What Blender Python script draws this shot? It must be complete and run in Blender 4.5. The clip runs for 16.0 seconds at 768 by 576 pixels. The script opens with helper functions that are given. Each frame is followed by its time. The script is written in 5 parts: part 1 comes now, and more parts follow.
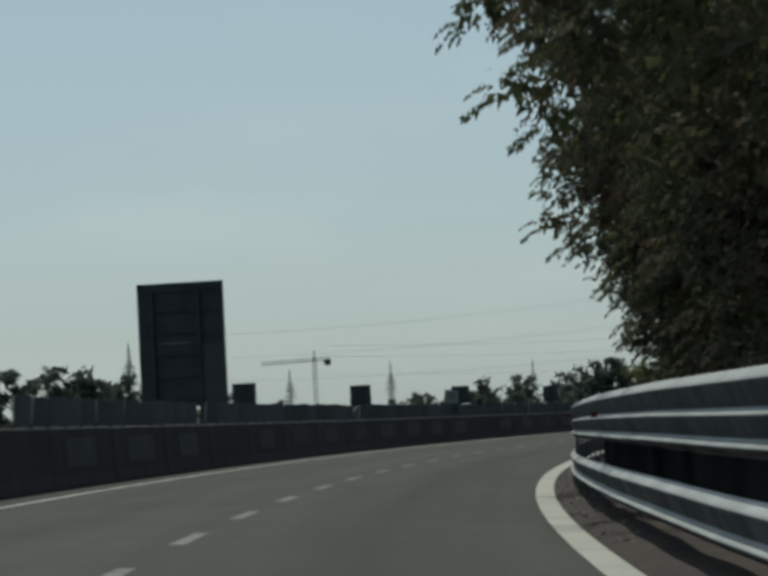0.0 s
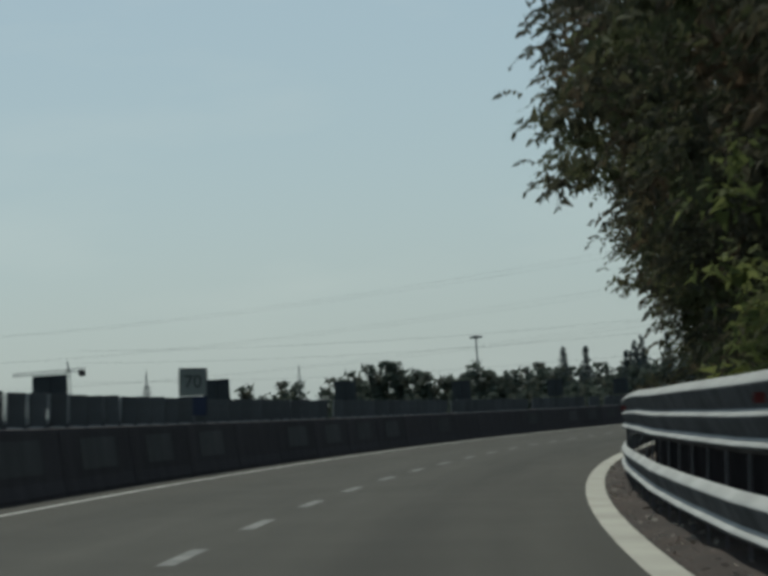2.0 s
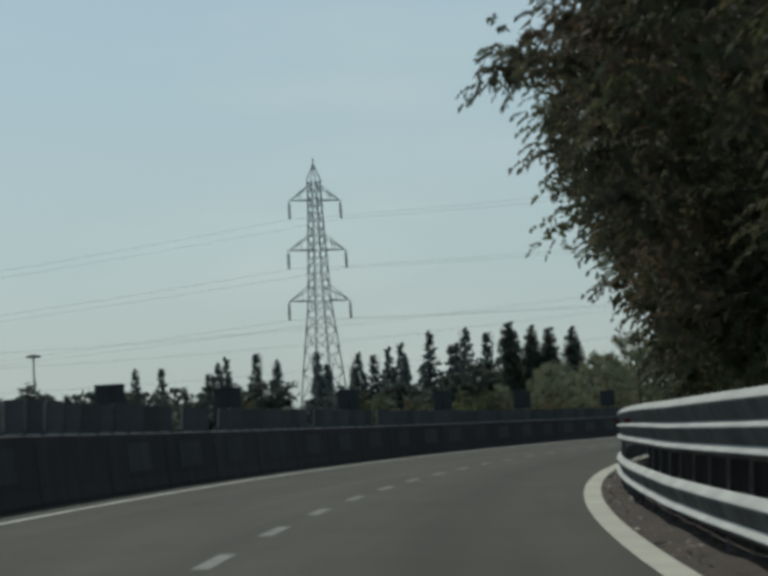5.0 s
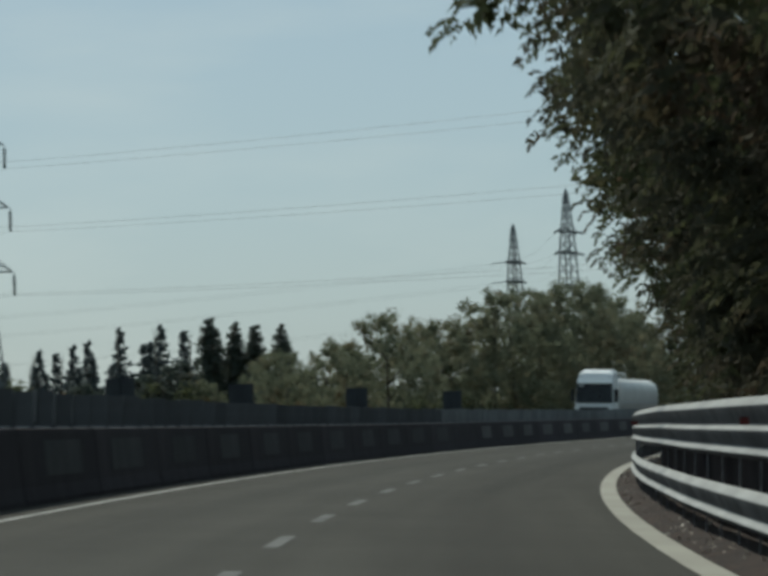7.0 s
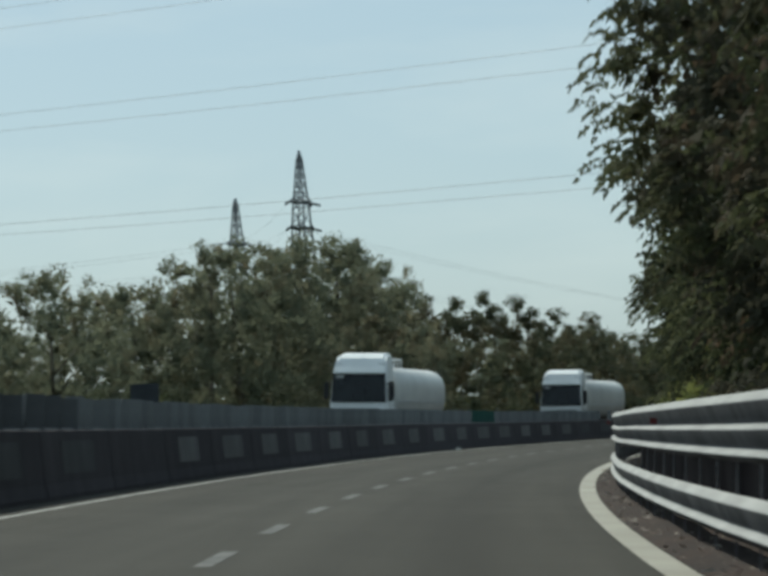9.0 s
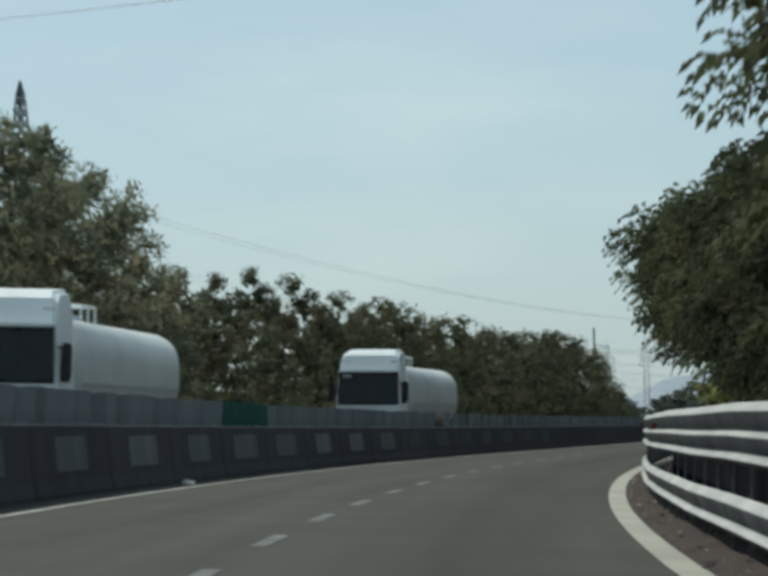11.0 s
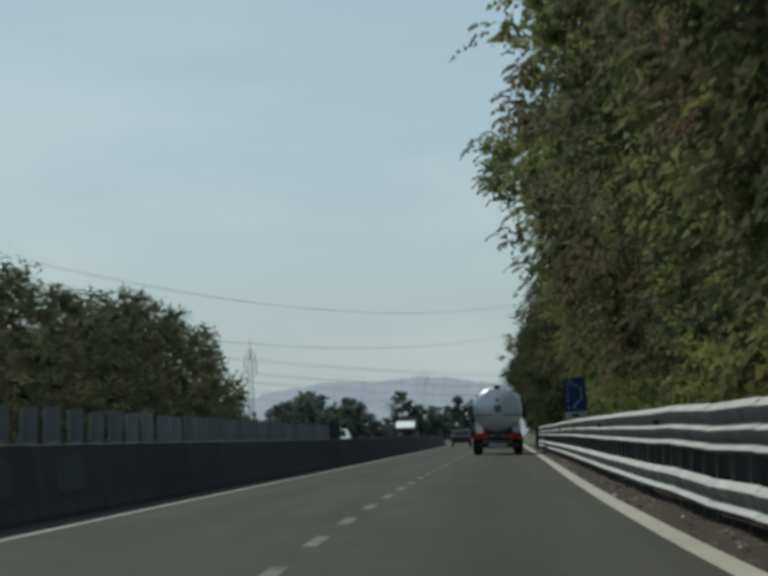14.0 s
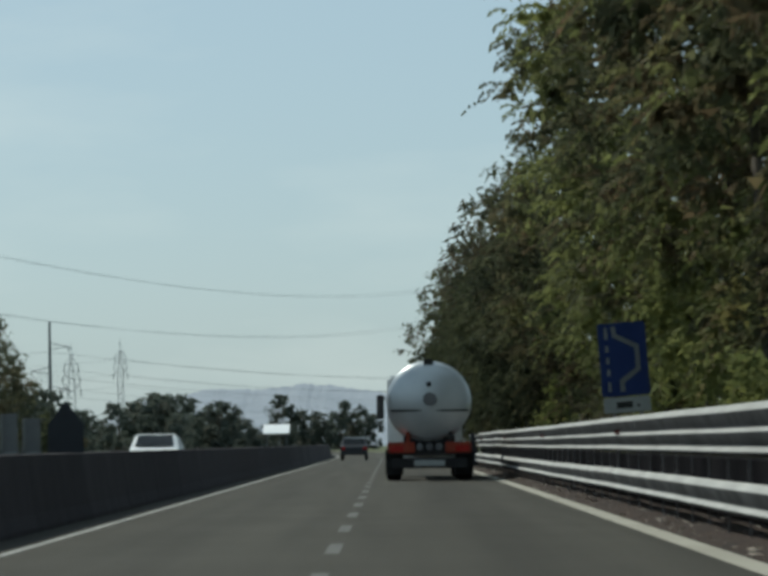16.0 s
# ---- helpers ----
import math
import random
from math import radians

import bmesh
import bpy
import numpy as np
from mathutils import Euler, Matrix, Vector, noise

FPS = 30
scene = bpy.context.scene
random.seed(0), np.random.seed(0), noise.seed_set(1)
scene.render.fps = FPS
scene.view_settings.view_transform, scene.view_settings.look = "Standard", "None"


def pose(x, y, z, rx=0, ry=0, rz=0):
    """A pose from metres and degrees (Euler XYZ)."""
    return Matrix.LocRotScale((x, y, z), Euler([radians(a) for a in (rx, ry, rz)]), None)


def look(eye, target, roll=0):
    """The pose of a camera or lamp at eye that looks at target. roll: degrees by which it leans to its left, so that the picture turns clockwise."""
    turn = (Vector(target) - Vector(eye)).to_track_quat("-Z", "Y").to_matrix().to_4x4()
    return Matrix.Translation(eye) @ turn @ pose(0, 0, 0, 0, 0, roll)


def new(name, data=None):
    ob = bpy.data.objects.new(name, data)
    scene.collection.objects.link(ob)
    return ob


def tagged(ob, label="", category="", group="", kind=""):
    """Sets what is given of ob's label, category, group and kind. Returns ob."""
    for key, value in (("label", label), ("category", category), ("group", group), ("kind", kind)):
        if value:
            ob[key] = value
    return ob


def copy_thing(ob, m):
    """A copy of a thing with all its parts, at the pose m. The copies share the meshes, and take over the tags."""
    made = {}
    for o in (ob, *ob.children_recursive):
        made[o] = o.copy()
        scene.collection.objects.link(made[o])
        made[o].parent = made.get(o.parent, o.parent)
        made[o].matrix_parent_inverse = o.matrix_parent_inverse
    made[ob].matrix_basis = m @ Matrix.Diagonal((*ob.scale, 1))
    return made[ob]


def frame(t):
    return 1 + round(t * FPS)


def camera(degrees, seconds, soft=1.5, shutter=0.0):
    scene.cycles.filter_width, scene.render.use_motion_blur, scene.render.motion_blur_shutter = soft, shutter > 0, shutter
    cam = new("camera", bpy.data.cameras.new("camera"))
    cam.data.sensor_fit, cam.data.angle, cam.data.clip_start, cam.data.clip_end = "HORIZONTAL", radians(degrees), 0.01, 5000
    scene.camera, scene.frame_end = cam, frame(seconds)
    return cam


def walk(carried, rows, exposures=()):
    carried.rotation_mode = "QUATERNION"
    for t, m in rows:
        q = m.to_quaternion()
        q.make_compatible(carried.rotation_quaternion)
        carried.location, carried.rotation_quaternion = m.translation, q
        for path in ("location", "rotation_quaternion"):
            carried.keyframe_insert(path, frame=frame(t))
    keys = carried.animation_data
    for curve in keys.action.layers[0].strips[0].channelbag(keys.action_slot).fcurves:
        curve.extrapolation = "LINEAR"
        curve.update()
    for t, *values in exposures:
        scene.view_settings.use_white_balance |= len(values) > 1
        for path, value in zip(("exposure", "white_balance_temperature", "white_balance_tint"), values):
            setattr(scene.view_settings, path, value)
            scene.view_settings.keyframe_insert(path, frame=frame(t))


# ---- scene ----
SKY_STRENGTH, SUN_STRENGTH = 0.07, 2.8
HAZE = (0.37, 0.455, 0.475, 1)
EXPOSURES = [(t, e, 6000, 3) for t, e in ((0.0, -0.02), (2.5, -0.02), (4.0, 0.08), (7.0, 0.07), (8.0, 0.38), (11.0, 0.42), (13.0, 0.29), (15.0, 0.20), (16.0, 0.34))]
cam = camera(14.38, 16.0, soft=4.0, shutter=0.3)

# ---- road alignment: curvature (1/m) every 35 m along the lane divider, and the cross slope ----
KNOTS = np.arange(-40.0, 1081.0, 35.0)
KAPPA = np.array([77.8, 122.1, 164.1, 148.3, 145.0, 117.5, 144.5, 155.7, 158.5, 139.4, 129.0, 142.3, 144.6, 155.7, 68.1, 15.3, 5.3, -4.8, 2.3, 0.0, 0.0, -10.0] + [-30.0] * 8 + [-30.0, 0.0, 0.0]) * 1e-5
GRID = np.arange(-160.0, 1400.0, 2.0)
_k = np.interp(GRID, KNOTS, KAPPA)
_psi = np.concatenate([[0.0], np.cumsum((_k[1:] + _k[:-1]) * 1.0)])
_psi -= np.interp(0.0, GRID, _psi)
_mid = (_psi[1:] + _psi[:-1]) / 2
_x = np.concatenate([[0.0], np.cumsum(np.sin(_mid) * 2)])
_y = np.concatenate([[0.0], np.cumsum(np.cos(_mid) * 2)])
_x, _y = _x - np.interp(0.0, GRID, _x), _y - np.interp(0.0, GRID, _y)


def bank(s):
    return np.interp(s, [-50, 380, 470, 520, 1000], [0.055, 0.055, 0.02, 0.01, 0.01])


def heading(s):
    return float(np.interp(s, GRID, _psi))


def at(s, u, z=0.0):
    """A place s metres along the road, u metres to the right of the lane divider, z above the (banked) road."""
    p = heading(s)
    return Vector((float(np.interp(s, GRID, _x)) + u * math.cos(p), float(np.interp(s, GRID, _y)) - u * math.sin(p),
                   -max(-16.0, min(7.0, u)) * float(bank(s)) + z))


def stand(s, u, z=0.0, turn=0.0, banked=True):
    """A pose on the road: local x to the right, y along the road, z up. turn: degrees to the left."""
    p, b = heading(s), float(bank(s)) if banked else 0.0
    right = Vector((math.cos(p), -math.sin(p), -b)).normalized()
    fwd = Vector((math.sin(p), math.cos(p), 0.0))
    up = right.cross(fwd)
    m = Matrix((right, fwd, up)).transposed().to_4x4()
    return Matrix.Translation(at(s, u, z)) @ m @ pose(0, 0, 0, 0, 0, turn)


# ---- the drive: seconds, metres along, metres right of the divider, yaw off the road, pitch, lean (degrees) ----
DRIVE = [
    (0.0, -17.45, 1.94, 1.077, 2.593, 2.89),
    (0.5, -1.35, 2.08, 0.910, 2.667, 3.40),
    (1.0, 14.81, 2.11, 0.785, 2.823, 2.82),
    (1.5, 30.87, 2.15, 0.584, 2.727, 3.15),
    (2.0, 47.01, 2.08, 0.349, 2.554, 3.58),
    (2.5, 63.25, 2.11, 0.187, 2.572, 3.20),
    (3.0, 79.53, 2.03, 0.318, 2.844, 3.66),
    (3.5, 95.61, 1.99, 0.445, 2.461, 4.05),
    (4.0, 111.76, 1.99, 0.667, 2.677, 3.79),
    (4.5, 127.76, 1.84, 0.637, 2.702, 3.38),
    (5.0, 143.76, 1.69, 0.606, 2.727, 2.98),
    (5.5, 159.77, 1.52, 0.576, 2.752, 2.58),
    (6.0, 175.77, 1.37, 0.546, 2.777, 2.18),
    (6.5, 191.77, 1.21, 0.516, 2.802, 1.77),
    (7.0, 207.72, 1.21, 1.044, 2.674, 2.02),
    (7.5, 223.58, 1.39, 1.191, 2.562, 2.54),
    (8.0, 239.59, 1.49, 1.180, 2.565, 2.18),
    (8.5, 255.51, 1.55, 0.938, 2.629, 2.26),
    (9.0, 271.43, 1.62, 0.695, 2.692, 2.34),
    (9.5, 287.35, 1.69, 0.454, 2.757, 2.42),
    (10.0, 303.27, 1.76, 0.211, 2.820, 2.50),
    (10.5, 319.19, 1.82, -0.031, 2.884, 2.58),
    (11.0, 335.29, 1.66, 0.153, 2.712, 1.45),
    (11.5, 351.29, 1.67, 0.797, 2.335, 2.50),
    (12.0, 367.33, 1.83, 1.091, 2.684, 2.45),
    (12.5, 383.05, 1.97, 0.791, 2.855, 2.76),
    (13.0, 398.73, 1.87, 0.195, 2.648, 1.88),
    (13.5, 414.44, 1.61, -0.273, 2.760, 1.30),
    (14.0, 430.60, 1.29, -0.160, 2.802, 1.55),
    (14.5, 447.08, 1.16, 0.134, 2.901, 0.14),
    (15.0, 463.73, 0.97, -0.131, 2.537, 0.26),
    (15.5, 480.49, 0.75, -0.204, 2.430, 0.82),
    (16.0, 497.59, 0.59, 0.041, 2.920, 1.12),
]
EYE = 1.10
rows = []
for t, s, u, yaw, pitch, lean in DRIVE:
    eye = at(s, u, EYE)
    a, e = heading(s) + radians(yaw), radians(pitch)
    way = Vector((math.sin(a) * math.cos(e), math.cos(a) * math.cos(e), math.sin(e)))
    rows.append((t, look(eye, eye + way, -lean)))
walk(cam, rows, EXPOSURES)

# ---- light: hazy late-summer sun, high, ahead and to the left ----
world = bpy.data.worlds.new("world")
scene.world = world
world.use_nodes = True
wn = world.node_tree.nodes
sky = wn.new("ShaderNodeTexSky")
sky.sky_type, sky.sun_disc = "NISHITA", False
SUN_AZ, SUN_EL = -7.0, 50.0
sky.sun_elevation, sky.sun_rotation = radians(SUN_EL), radians(SUN_AZ)
sky.air_density, sky.dust_density, sky.ozone_density = 1.0, 1.3, 1.6
wn["Background"].inputs["Strength"].default_value = 1.0
wl = world.node_tree.links
gain, haze, cloud, veil = wn.new("ShaderNodeVectorMath"), wn.new("ShaderNodeMix"), wn.new("ShaderNodeTexNoise"), wn.new("ShaderNodeMapRange")
wmap, wco, thin = wn.new("ShaderNodeMapping"), wn.new("ShaderNodeTexCoord"), wn.new("ShaderNodeMix")
gain.operation = "SCALE"
gain.inputs["Scale"].default_value = SKY_STRENGTH
wl.new(sky.outputs[0], gain.inputs[0])
# an even milky haze veils the clear sky, with faint thin cloud
haze.data_type = thin.data_type = "RGBA"
haze.inputs["Factor"].default_value = 0.62
haze.inputs["B"].default_value = HAZE
wl.new(gain.outputs[0], haze.inputs["A"])
wl.new(wco.outputs["Generated"], wmap.inputs["Vector"])
wmap.inputs["Scale"].default_value = (7.0, 7.0, 26.0)
wl.new(wmap.outputs[0], cloud.inputs["Vector"])
cloud.inputs["Scale"].default_value, cloud.inputs["Detail"].default_value = 1.0, 5
veil.inputs["From Min"].default_value, veil.inputs["From Max"].default_value = 0.5, 0.8
veil.inputs["To Max"].default_value = 0.3
wl.new(cloud.outputs[0], veil.inputs["Value"])
wl.new(veil.outputs[0], thin.inputs["Factor"])
wl.new(haze.outputs["Result"], thin.inputs["A"])
thin.inputs["B"].default_value = (0.62, 0.63, 0.57, 1)
wl.new(thin.outputs["Result"], wn["Background"].inputs[0])
sun = new("sun", bpy.data.lights.new("sun", "SUN"))
sun.data.energy, sun.data.angle, sun.data.color = SUN_STRENGTH, radians(0.8), (1.0, 0.94, 0.80)
_a, _e = radians(SUN_AZ), radians(SUN_EL)
sun.matrix_world = look(Vector((0, 0, 60)) , Vector((0, 0, 60)) - Vector((math.sin(_a) * math.cos(_e), math.cos(_a) * math.cos(_e), math.sin(_e))))


# ---- materials ----
def mat(name, c1, c2, scale=4.0, rough=0.85, metal=0.0, bump=0.15, fine=60.0, spec=0.3, island=0.0, coord="Object", c3=None, big=0.4):
    """Two colours mixed by coarse and fine noise, with a fine relief; island: how far pieces differ from one another."""
    m = bpy.data.materials.new(name)
    m.use_nodes = True
    n, l = m.node_tree.nodes, m.node_tree.links
    p = n["Principled BSDF"]
    tc = n.new("ShaderNodeTexCoord")
    a, b = n.new("ShaderNodeTexNoise"), n.new("ShaderNodeTexNoise")
    a.inputs["Scale"].default_value, a.inputs["Detail"].default_value = scale, 5
    b.inputs["Scale"].default_value, b.inputs["Detail"].default_value = fine, 3
    for t in (a, b):
        l.new(tc.outputs[coord], t.inputs["Vector"])
    mix = n.new("ShaderNodeMix")
    mix.data_type = "RGBA"
    mix.inputs["A"].default_value, mix.inputs["B"].default_value = (*c1, 1), (*c2, 1)
    ramp = n.new("ShaderNodeMapRange")
    ramp.inputs["From Min"].default_value, ramp.inputs["From Max"].default_value = 0.5 - big / 2, 0.5 + big / 2
    add = n.new("ShaderNodeMath")
    add.operation = "MULTIPLY_ADD"
    l.new(b.outputs[0], add.inputs[0])
    add.inputs[1].default_value = 0.35
    l.new(a.outputs[0], add.inputs[2])
    sub = n.new("ShaderNodeMath")
    sub.operation = "SUBTRACT"
    l.new(add.outputs[0], sub.inputs[0])
    sub.inputs[1].default_value = 0.175
    l.new(sub.outputs[0], ramp.inputs["Value"])
    l.new(ramp.outputs[0], mix.inputs["Factor"])
    out = mix.outputs["Result"]
    if island:
        g = n.new("ShaderNodeNewGeometry")
        o = n.new("ShaderNodeObjectInfo")
        s = n.new("ShaderNodeMath")
        s.operation = "ADD"
        l.new(g.outputs["Random Per Island"], s.inputs[0])
        l.new(o.outputs["Random"], s.inputs[1])
        h = n.new("ShaderNodeHueSaturation")
        r = n.new("ShaderNodeMapRange")
        r.inputs["From Max"].default_value = 2.0
        r.inputs["To Min"].default_value, r.inputs["To Max"].default_value = 1 - island, 1 + island
        l.new(s.outputs[0], r.inputs["Value"])
        l.new(r.outputs[0], h.inputs["Value"])
        l.new(out, h.inputs["Color"])
        out = h.outputs["Color"]
    l.new(out, p.inputs["Base Color"])
    p.inputs["Roughness"].default_value, p.inputs["Metallic"].default_value = rough, metal
    p.inputs["Specular IOR Level"].default_value = spec
    if bump:
        bp = n.new("ShaderNodeBump")
        bp.inputs["Strength"].default_value, bp.inputs["Distance"].default_value = bump, 0.02
        l.new(b.outputs[0], bp.inputs["Height"])
        l.new(bp.outputs[0], p.inputs["Normal"])
    return m


def leafy(name, c1, c2, c3, autumn=0.12, glow=0.35, fresh=None):
    """Foliage: leaf by leaf and clump by clump colour, some light passing through."""
    m = bpy.data.materials.new(name)
    m.use_nodes = True
    n, l = m.node_tree.nodes, m.node_tree.links
    n.remove(n["Principled BSDF"])
    g, o, tc = n.new("ShaderNodeNewGeometry"), n.new("ShaderNodeObjectInfo"), n.new("ShaderNodeTexCoord")
    noise_ = n.new("ShaderNodeTexNoise")
    noise_.inputs["Scale"].default_value, noise_.inputs["Detail"].default_value = 0.42, 3
    vadd = n.new("ShaderNodeVectorMath")
    vadd.operation = "MULTIPLY_ADD"
    l.new(o.outputs["Random"], vadd.inputs[0])
    vadd.inputs[1].default_value = (90, 70, 50)
    l.new(tc.outputs["Object"], vadd.inputs[2])
    l.new(vadd.outputs[0], noise_.inputs["Vector"])
    mixa, mixb = n.new("ShaderNodeMix"), n.new("ShaderNodeMix")
    for x in (mixa, mixb):
        x.data_type = "RGBA"
    mixa.inputs["A"].default_value, mixa.inputs["B"].default_value = (*c1, 1), (*c2, 1)
    l.new(g.outputs["Random Per Island"], mixa.inputs["Factor"])
    r = n.new("ShaderNodeMapRange")
    r.inputs["From Min"].default_value, r.inputs["From Max"].default_value = 0.58 - autumn, 0.78 - autumn
    l.new(noise_.outputs[0], r.inputs["Value"])
    l.new(r.outputs[0], mixb.inputs["Factor"])
    l.new(mixa.outputs["Result"], mixb.inputs["A"])
    mixb.inputs["B"].default_value = (*c3, 1)
    tint = mixb.outputs["Result"]
    if fresh:
        n2, r3, mixc = n.new("ShaderNodeTexNoise"), n.new("ShaderNodeMapRange"), n.new("ShaderNodeMix")
        n2.inputs["Scale"].default_value, n2.inputs["Detail"].default_value = 0.25, 3
        shift = n.new("ShaderNodeVectorMath")
        shift.inputs[1].default_value = (31, 17, 5)
        l.new(vadd.outputs[0], shift.inputs[0])
        l.new(shift.outputs[0], n2.inputs["Vector"])
        r3.inputs["From Min"].default_value, r3.inputs["From Max"].default_value = 0.48, 0.60
        l.new(n2.outputs[0], r3.inputs["Value"])
        mixc.data_type = "RGBA"
        l.new(r3.outputs[0], mixc.inputs["Factor"])
        l.new(tint, mixc.inputs["A"])
        mixc.inputs["B"].default_value = (*fresh, 1)
        tint = mixc.outputs["Result"]
    d, t, ms = n.new("ShaderNodeBsdfPrincipled"), n.new("ShaderNodeBsdfTranslucent"), n.new("ShaderNodeMixShader")
    d.inputs["Roughness"].default_value, d.inputs["Specular IOR Level"].default_value = 0.8, 0.08
    l.new(tint, d.inputs["Base Color"])
    l.new(tint, t.inputs["Color"])
    ms.inputs[0].default_value = glow
    l.new(d.outputs[0], ms.inputs[1])
    l.new(t.outputs[0], ms.inputs[2])
    l.new(ms.outputs[0], n["Material Output"].inputs[0])
    return m


M = {
    "asphalt": mat("asphalt", (0.042, 0.0390, 0.0325), (0.058, 0.0545, 0.046), 0.35, 0.9, bump=0.35, fine=45.0, spec=0.15, big=0.7),
    "paint": mat("road_paint", (0.26, 0.245, 0.205), (0.36, 0.342, 0.29), 0.5, 0.7, bump=0.1, fine=18.0),
    "worn_paint": mat("worn_road_paint", (0.048, 0.047, 0.044), (0.138, 0.135, 0.125), 1.6, 0.75, bump=0.1, fine=14.0),
    "dim_paint": mat("dim_road_paint", (0.20, 0.197, 0.185), (0.36, 0.353, 0.33), 1.2, 0.7, bump=0.1, fine=18.0),
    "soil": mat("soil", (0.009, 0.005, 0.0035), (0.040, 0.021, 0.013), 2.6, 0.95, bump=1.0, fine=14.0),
    "litter": mat("dry_litter", (0.20, 0.16, 0.12), (0.5, 0.46, 0.4), 3.0, 0.9, island=0.6),
    "grass": mat("grass", (0.035, 0.05, 0.018), (0.09, 0.085, 0.035), 0.25, 0.95, bump=0.8, fine=6.0),
    "concrete": mat("sooty_concrete", (0.040, 0.036, 0.040), (0.060, 0.054, 0.058), 0.8, 0.95, bump=0.3, fine=25.0, spec=0.12, island=0.25),
    "pale_concrete": mat("pale_concrete", (0.060, 0.059, 0.058), (0.108, 0.107, 0.104), 1.1, 0.9, bump=0.3, fine=25.0, island=0.5),
    "faint_concrete": mat("faintly_paler_concrete", (0.032, 0.032, 0.033), (0.058, 0.058, 0.058), 0.9, 0.9, bump=0.3, fine=25.0, island=0.4),
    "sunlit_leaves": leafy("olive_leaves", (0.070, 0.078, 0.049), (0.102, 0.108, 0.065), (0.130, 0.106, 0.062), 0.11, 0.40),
    "copse_leaves": leafy("grey_green_leaves", (0.140, 0.150, 0.100), (0.185, 0.196, 0.132), (0.185, 0.155, 0.098), 0.07, 0.5),
    "rusty_leaves": leafy("rusty_leaves", (0.080, 0.071, 0.042), (0.112, 0.094, 0.052), (0.138, 0.098, 0.050), 0.11, 0.42),
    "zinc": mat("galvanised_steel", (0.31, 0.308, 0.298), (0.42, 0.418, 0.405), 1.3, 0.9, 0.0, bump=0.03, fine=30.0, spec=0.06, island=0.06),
    # darker steel that paints shade onto the rail's downward flanks
    "flank_shade": mat("steel_in_painted_shade", (0.046, 0.046, 0.048), (0.105, 0.106, 0.110), 1.6, 0.9, 0.0, bump=0.05, fine=30.0, spec=0.05, island=0.15),
    "zinc_dull": mat("dull_galvanised_steel", (0.10, 0.10, 0.105), (0.19, 0.19, 0.20), 2.0, 0.6, 0.4, bump=0.08, fine=30.0, spec=0.4, island=0.3),
    "fin_dark": mat("dark_grey_plastic", (0.045, 0.046, 0.049), (0.080, 0.082, 0.086), 2.0, 0.6, bump=0.05, island=0.35),
    "fin": mat("grey_green_plastic", (0.108, 0.114, 0.116), (0.175, 0.184, 0.186), 2.0, 0.6, bump=0.05, island=0.35),
    # paler plastic: light caught by the fin's curved edge, put into the colour
    "fin_edge": mat("lit_plastic_edge", (0.20, 0.205, 0.205), (0.33, 0.335, 0.335), 2.0, 0.7, bump=0.05),
    "fin_green": mat("dark_green_plastic", (0.012, 0.05, 0.042), (0.02, 0.075, 0.06), 2.0, 0.5, bump=0.05),
    "deep_green": leafy("deep_green_leaves", (0.032, 0.038, 0.024), (0.056, 0.064, 0.036), (0.09, 0.072, 0.042), 0.06, 0.4, (0.102, 0.110, 0.056)),
    # near-black, so that the shade behind the guard rail is in the colour
    "black_wall": mat("shade_black_concrete", (0.011, 0.011, 0.013), (0.024, 0.024, 0.027), 0.7, 0.95, bump=0.3, fine=25.0, spec=0.0),
    "bark": mat("bark", (0.045, 0.038, 0.03), (0.11, 0.095, 0.075), 3.0, 0.95, bump=0.9, fine=22.0),
    "robinia": leafy("robinia_leaves", (0.062, 0.061, 0.044), (0.087, 0.084, 0.056), (0.126, 0.088, 0.058), 0.09, 0.36, (0.098, 0.104, 0.052)),
    # yellow-green robinia, made paler: side sunlight is put into the leaf colour
    "sunlit_robinia": leafy("sunlit_robinia_leaves", (0.080, 0.085, 0.050), (0.115, 0.120, 0.066), (0.160, 0.108, 0.062), 0.10, 0.45, (0.205, 0.220, 0.080)),
    "leaves": leafy("broad_leaves", (0.10, 0.12, 0.045), (0.15, 0.165, 0.06), (0.15, 0.12, 0.05), 0.06, 0.5, (0.20, 0.21, 0.065)),
    # distance haze is painted into these leaves as a greyer, bluer green
    "far_leaves": leafy("hazed_far_leaves", (0.070, 0.084, 0.072), (0.095, 0.110, 0.092), (0.115, 0.108, 0.085), 0.06, 0.5),
    # needle colour lifted and blued so that it carries the haze
    "hazed_needles": leafy("hazed_conifer_needles", (0.085, 0.102, 0.105), (0.115, 0.132, 0.132), (0.12, 0.13, 0.12), 0.0, 0.5),
}


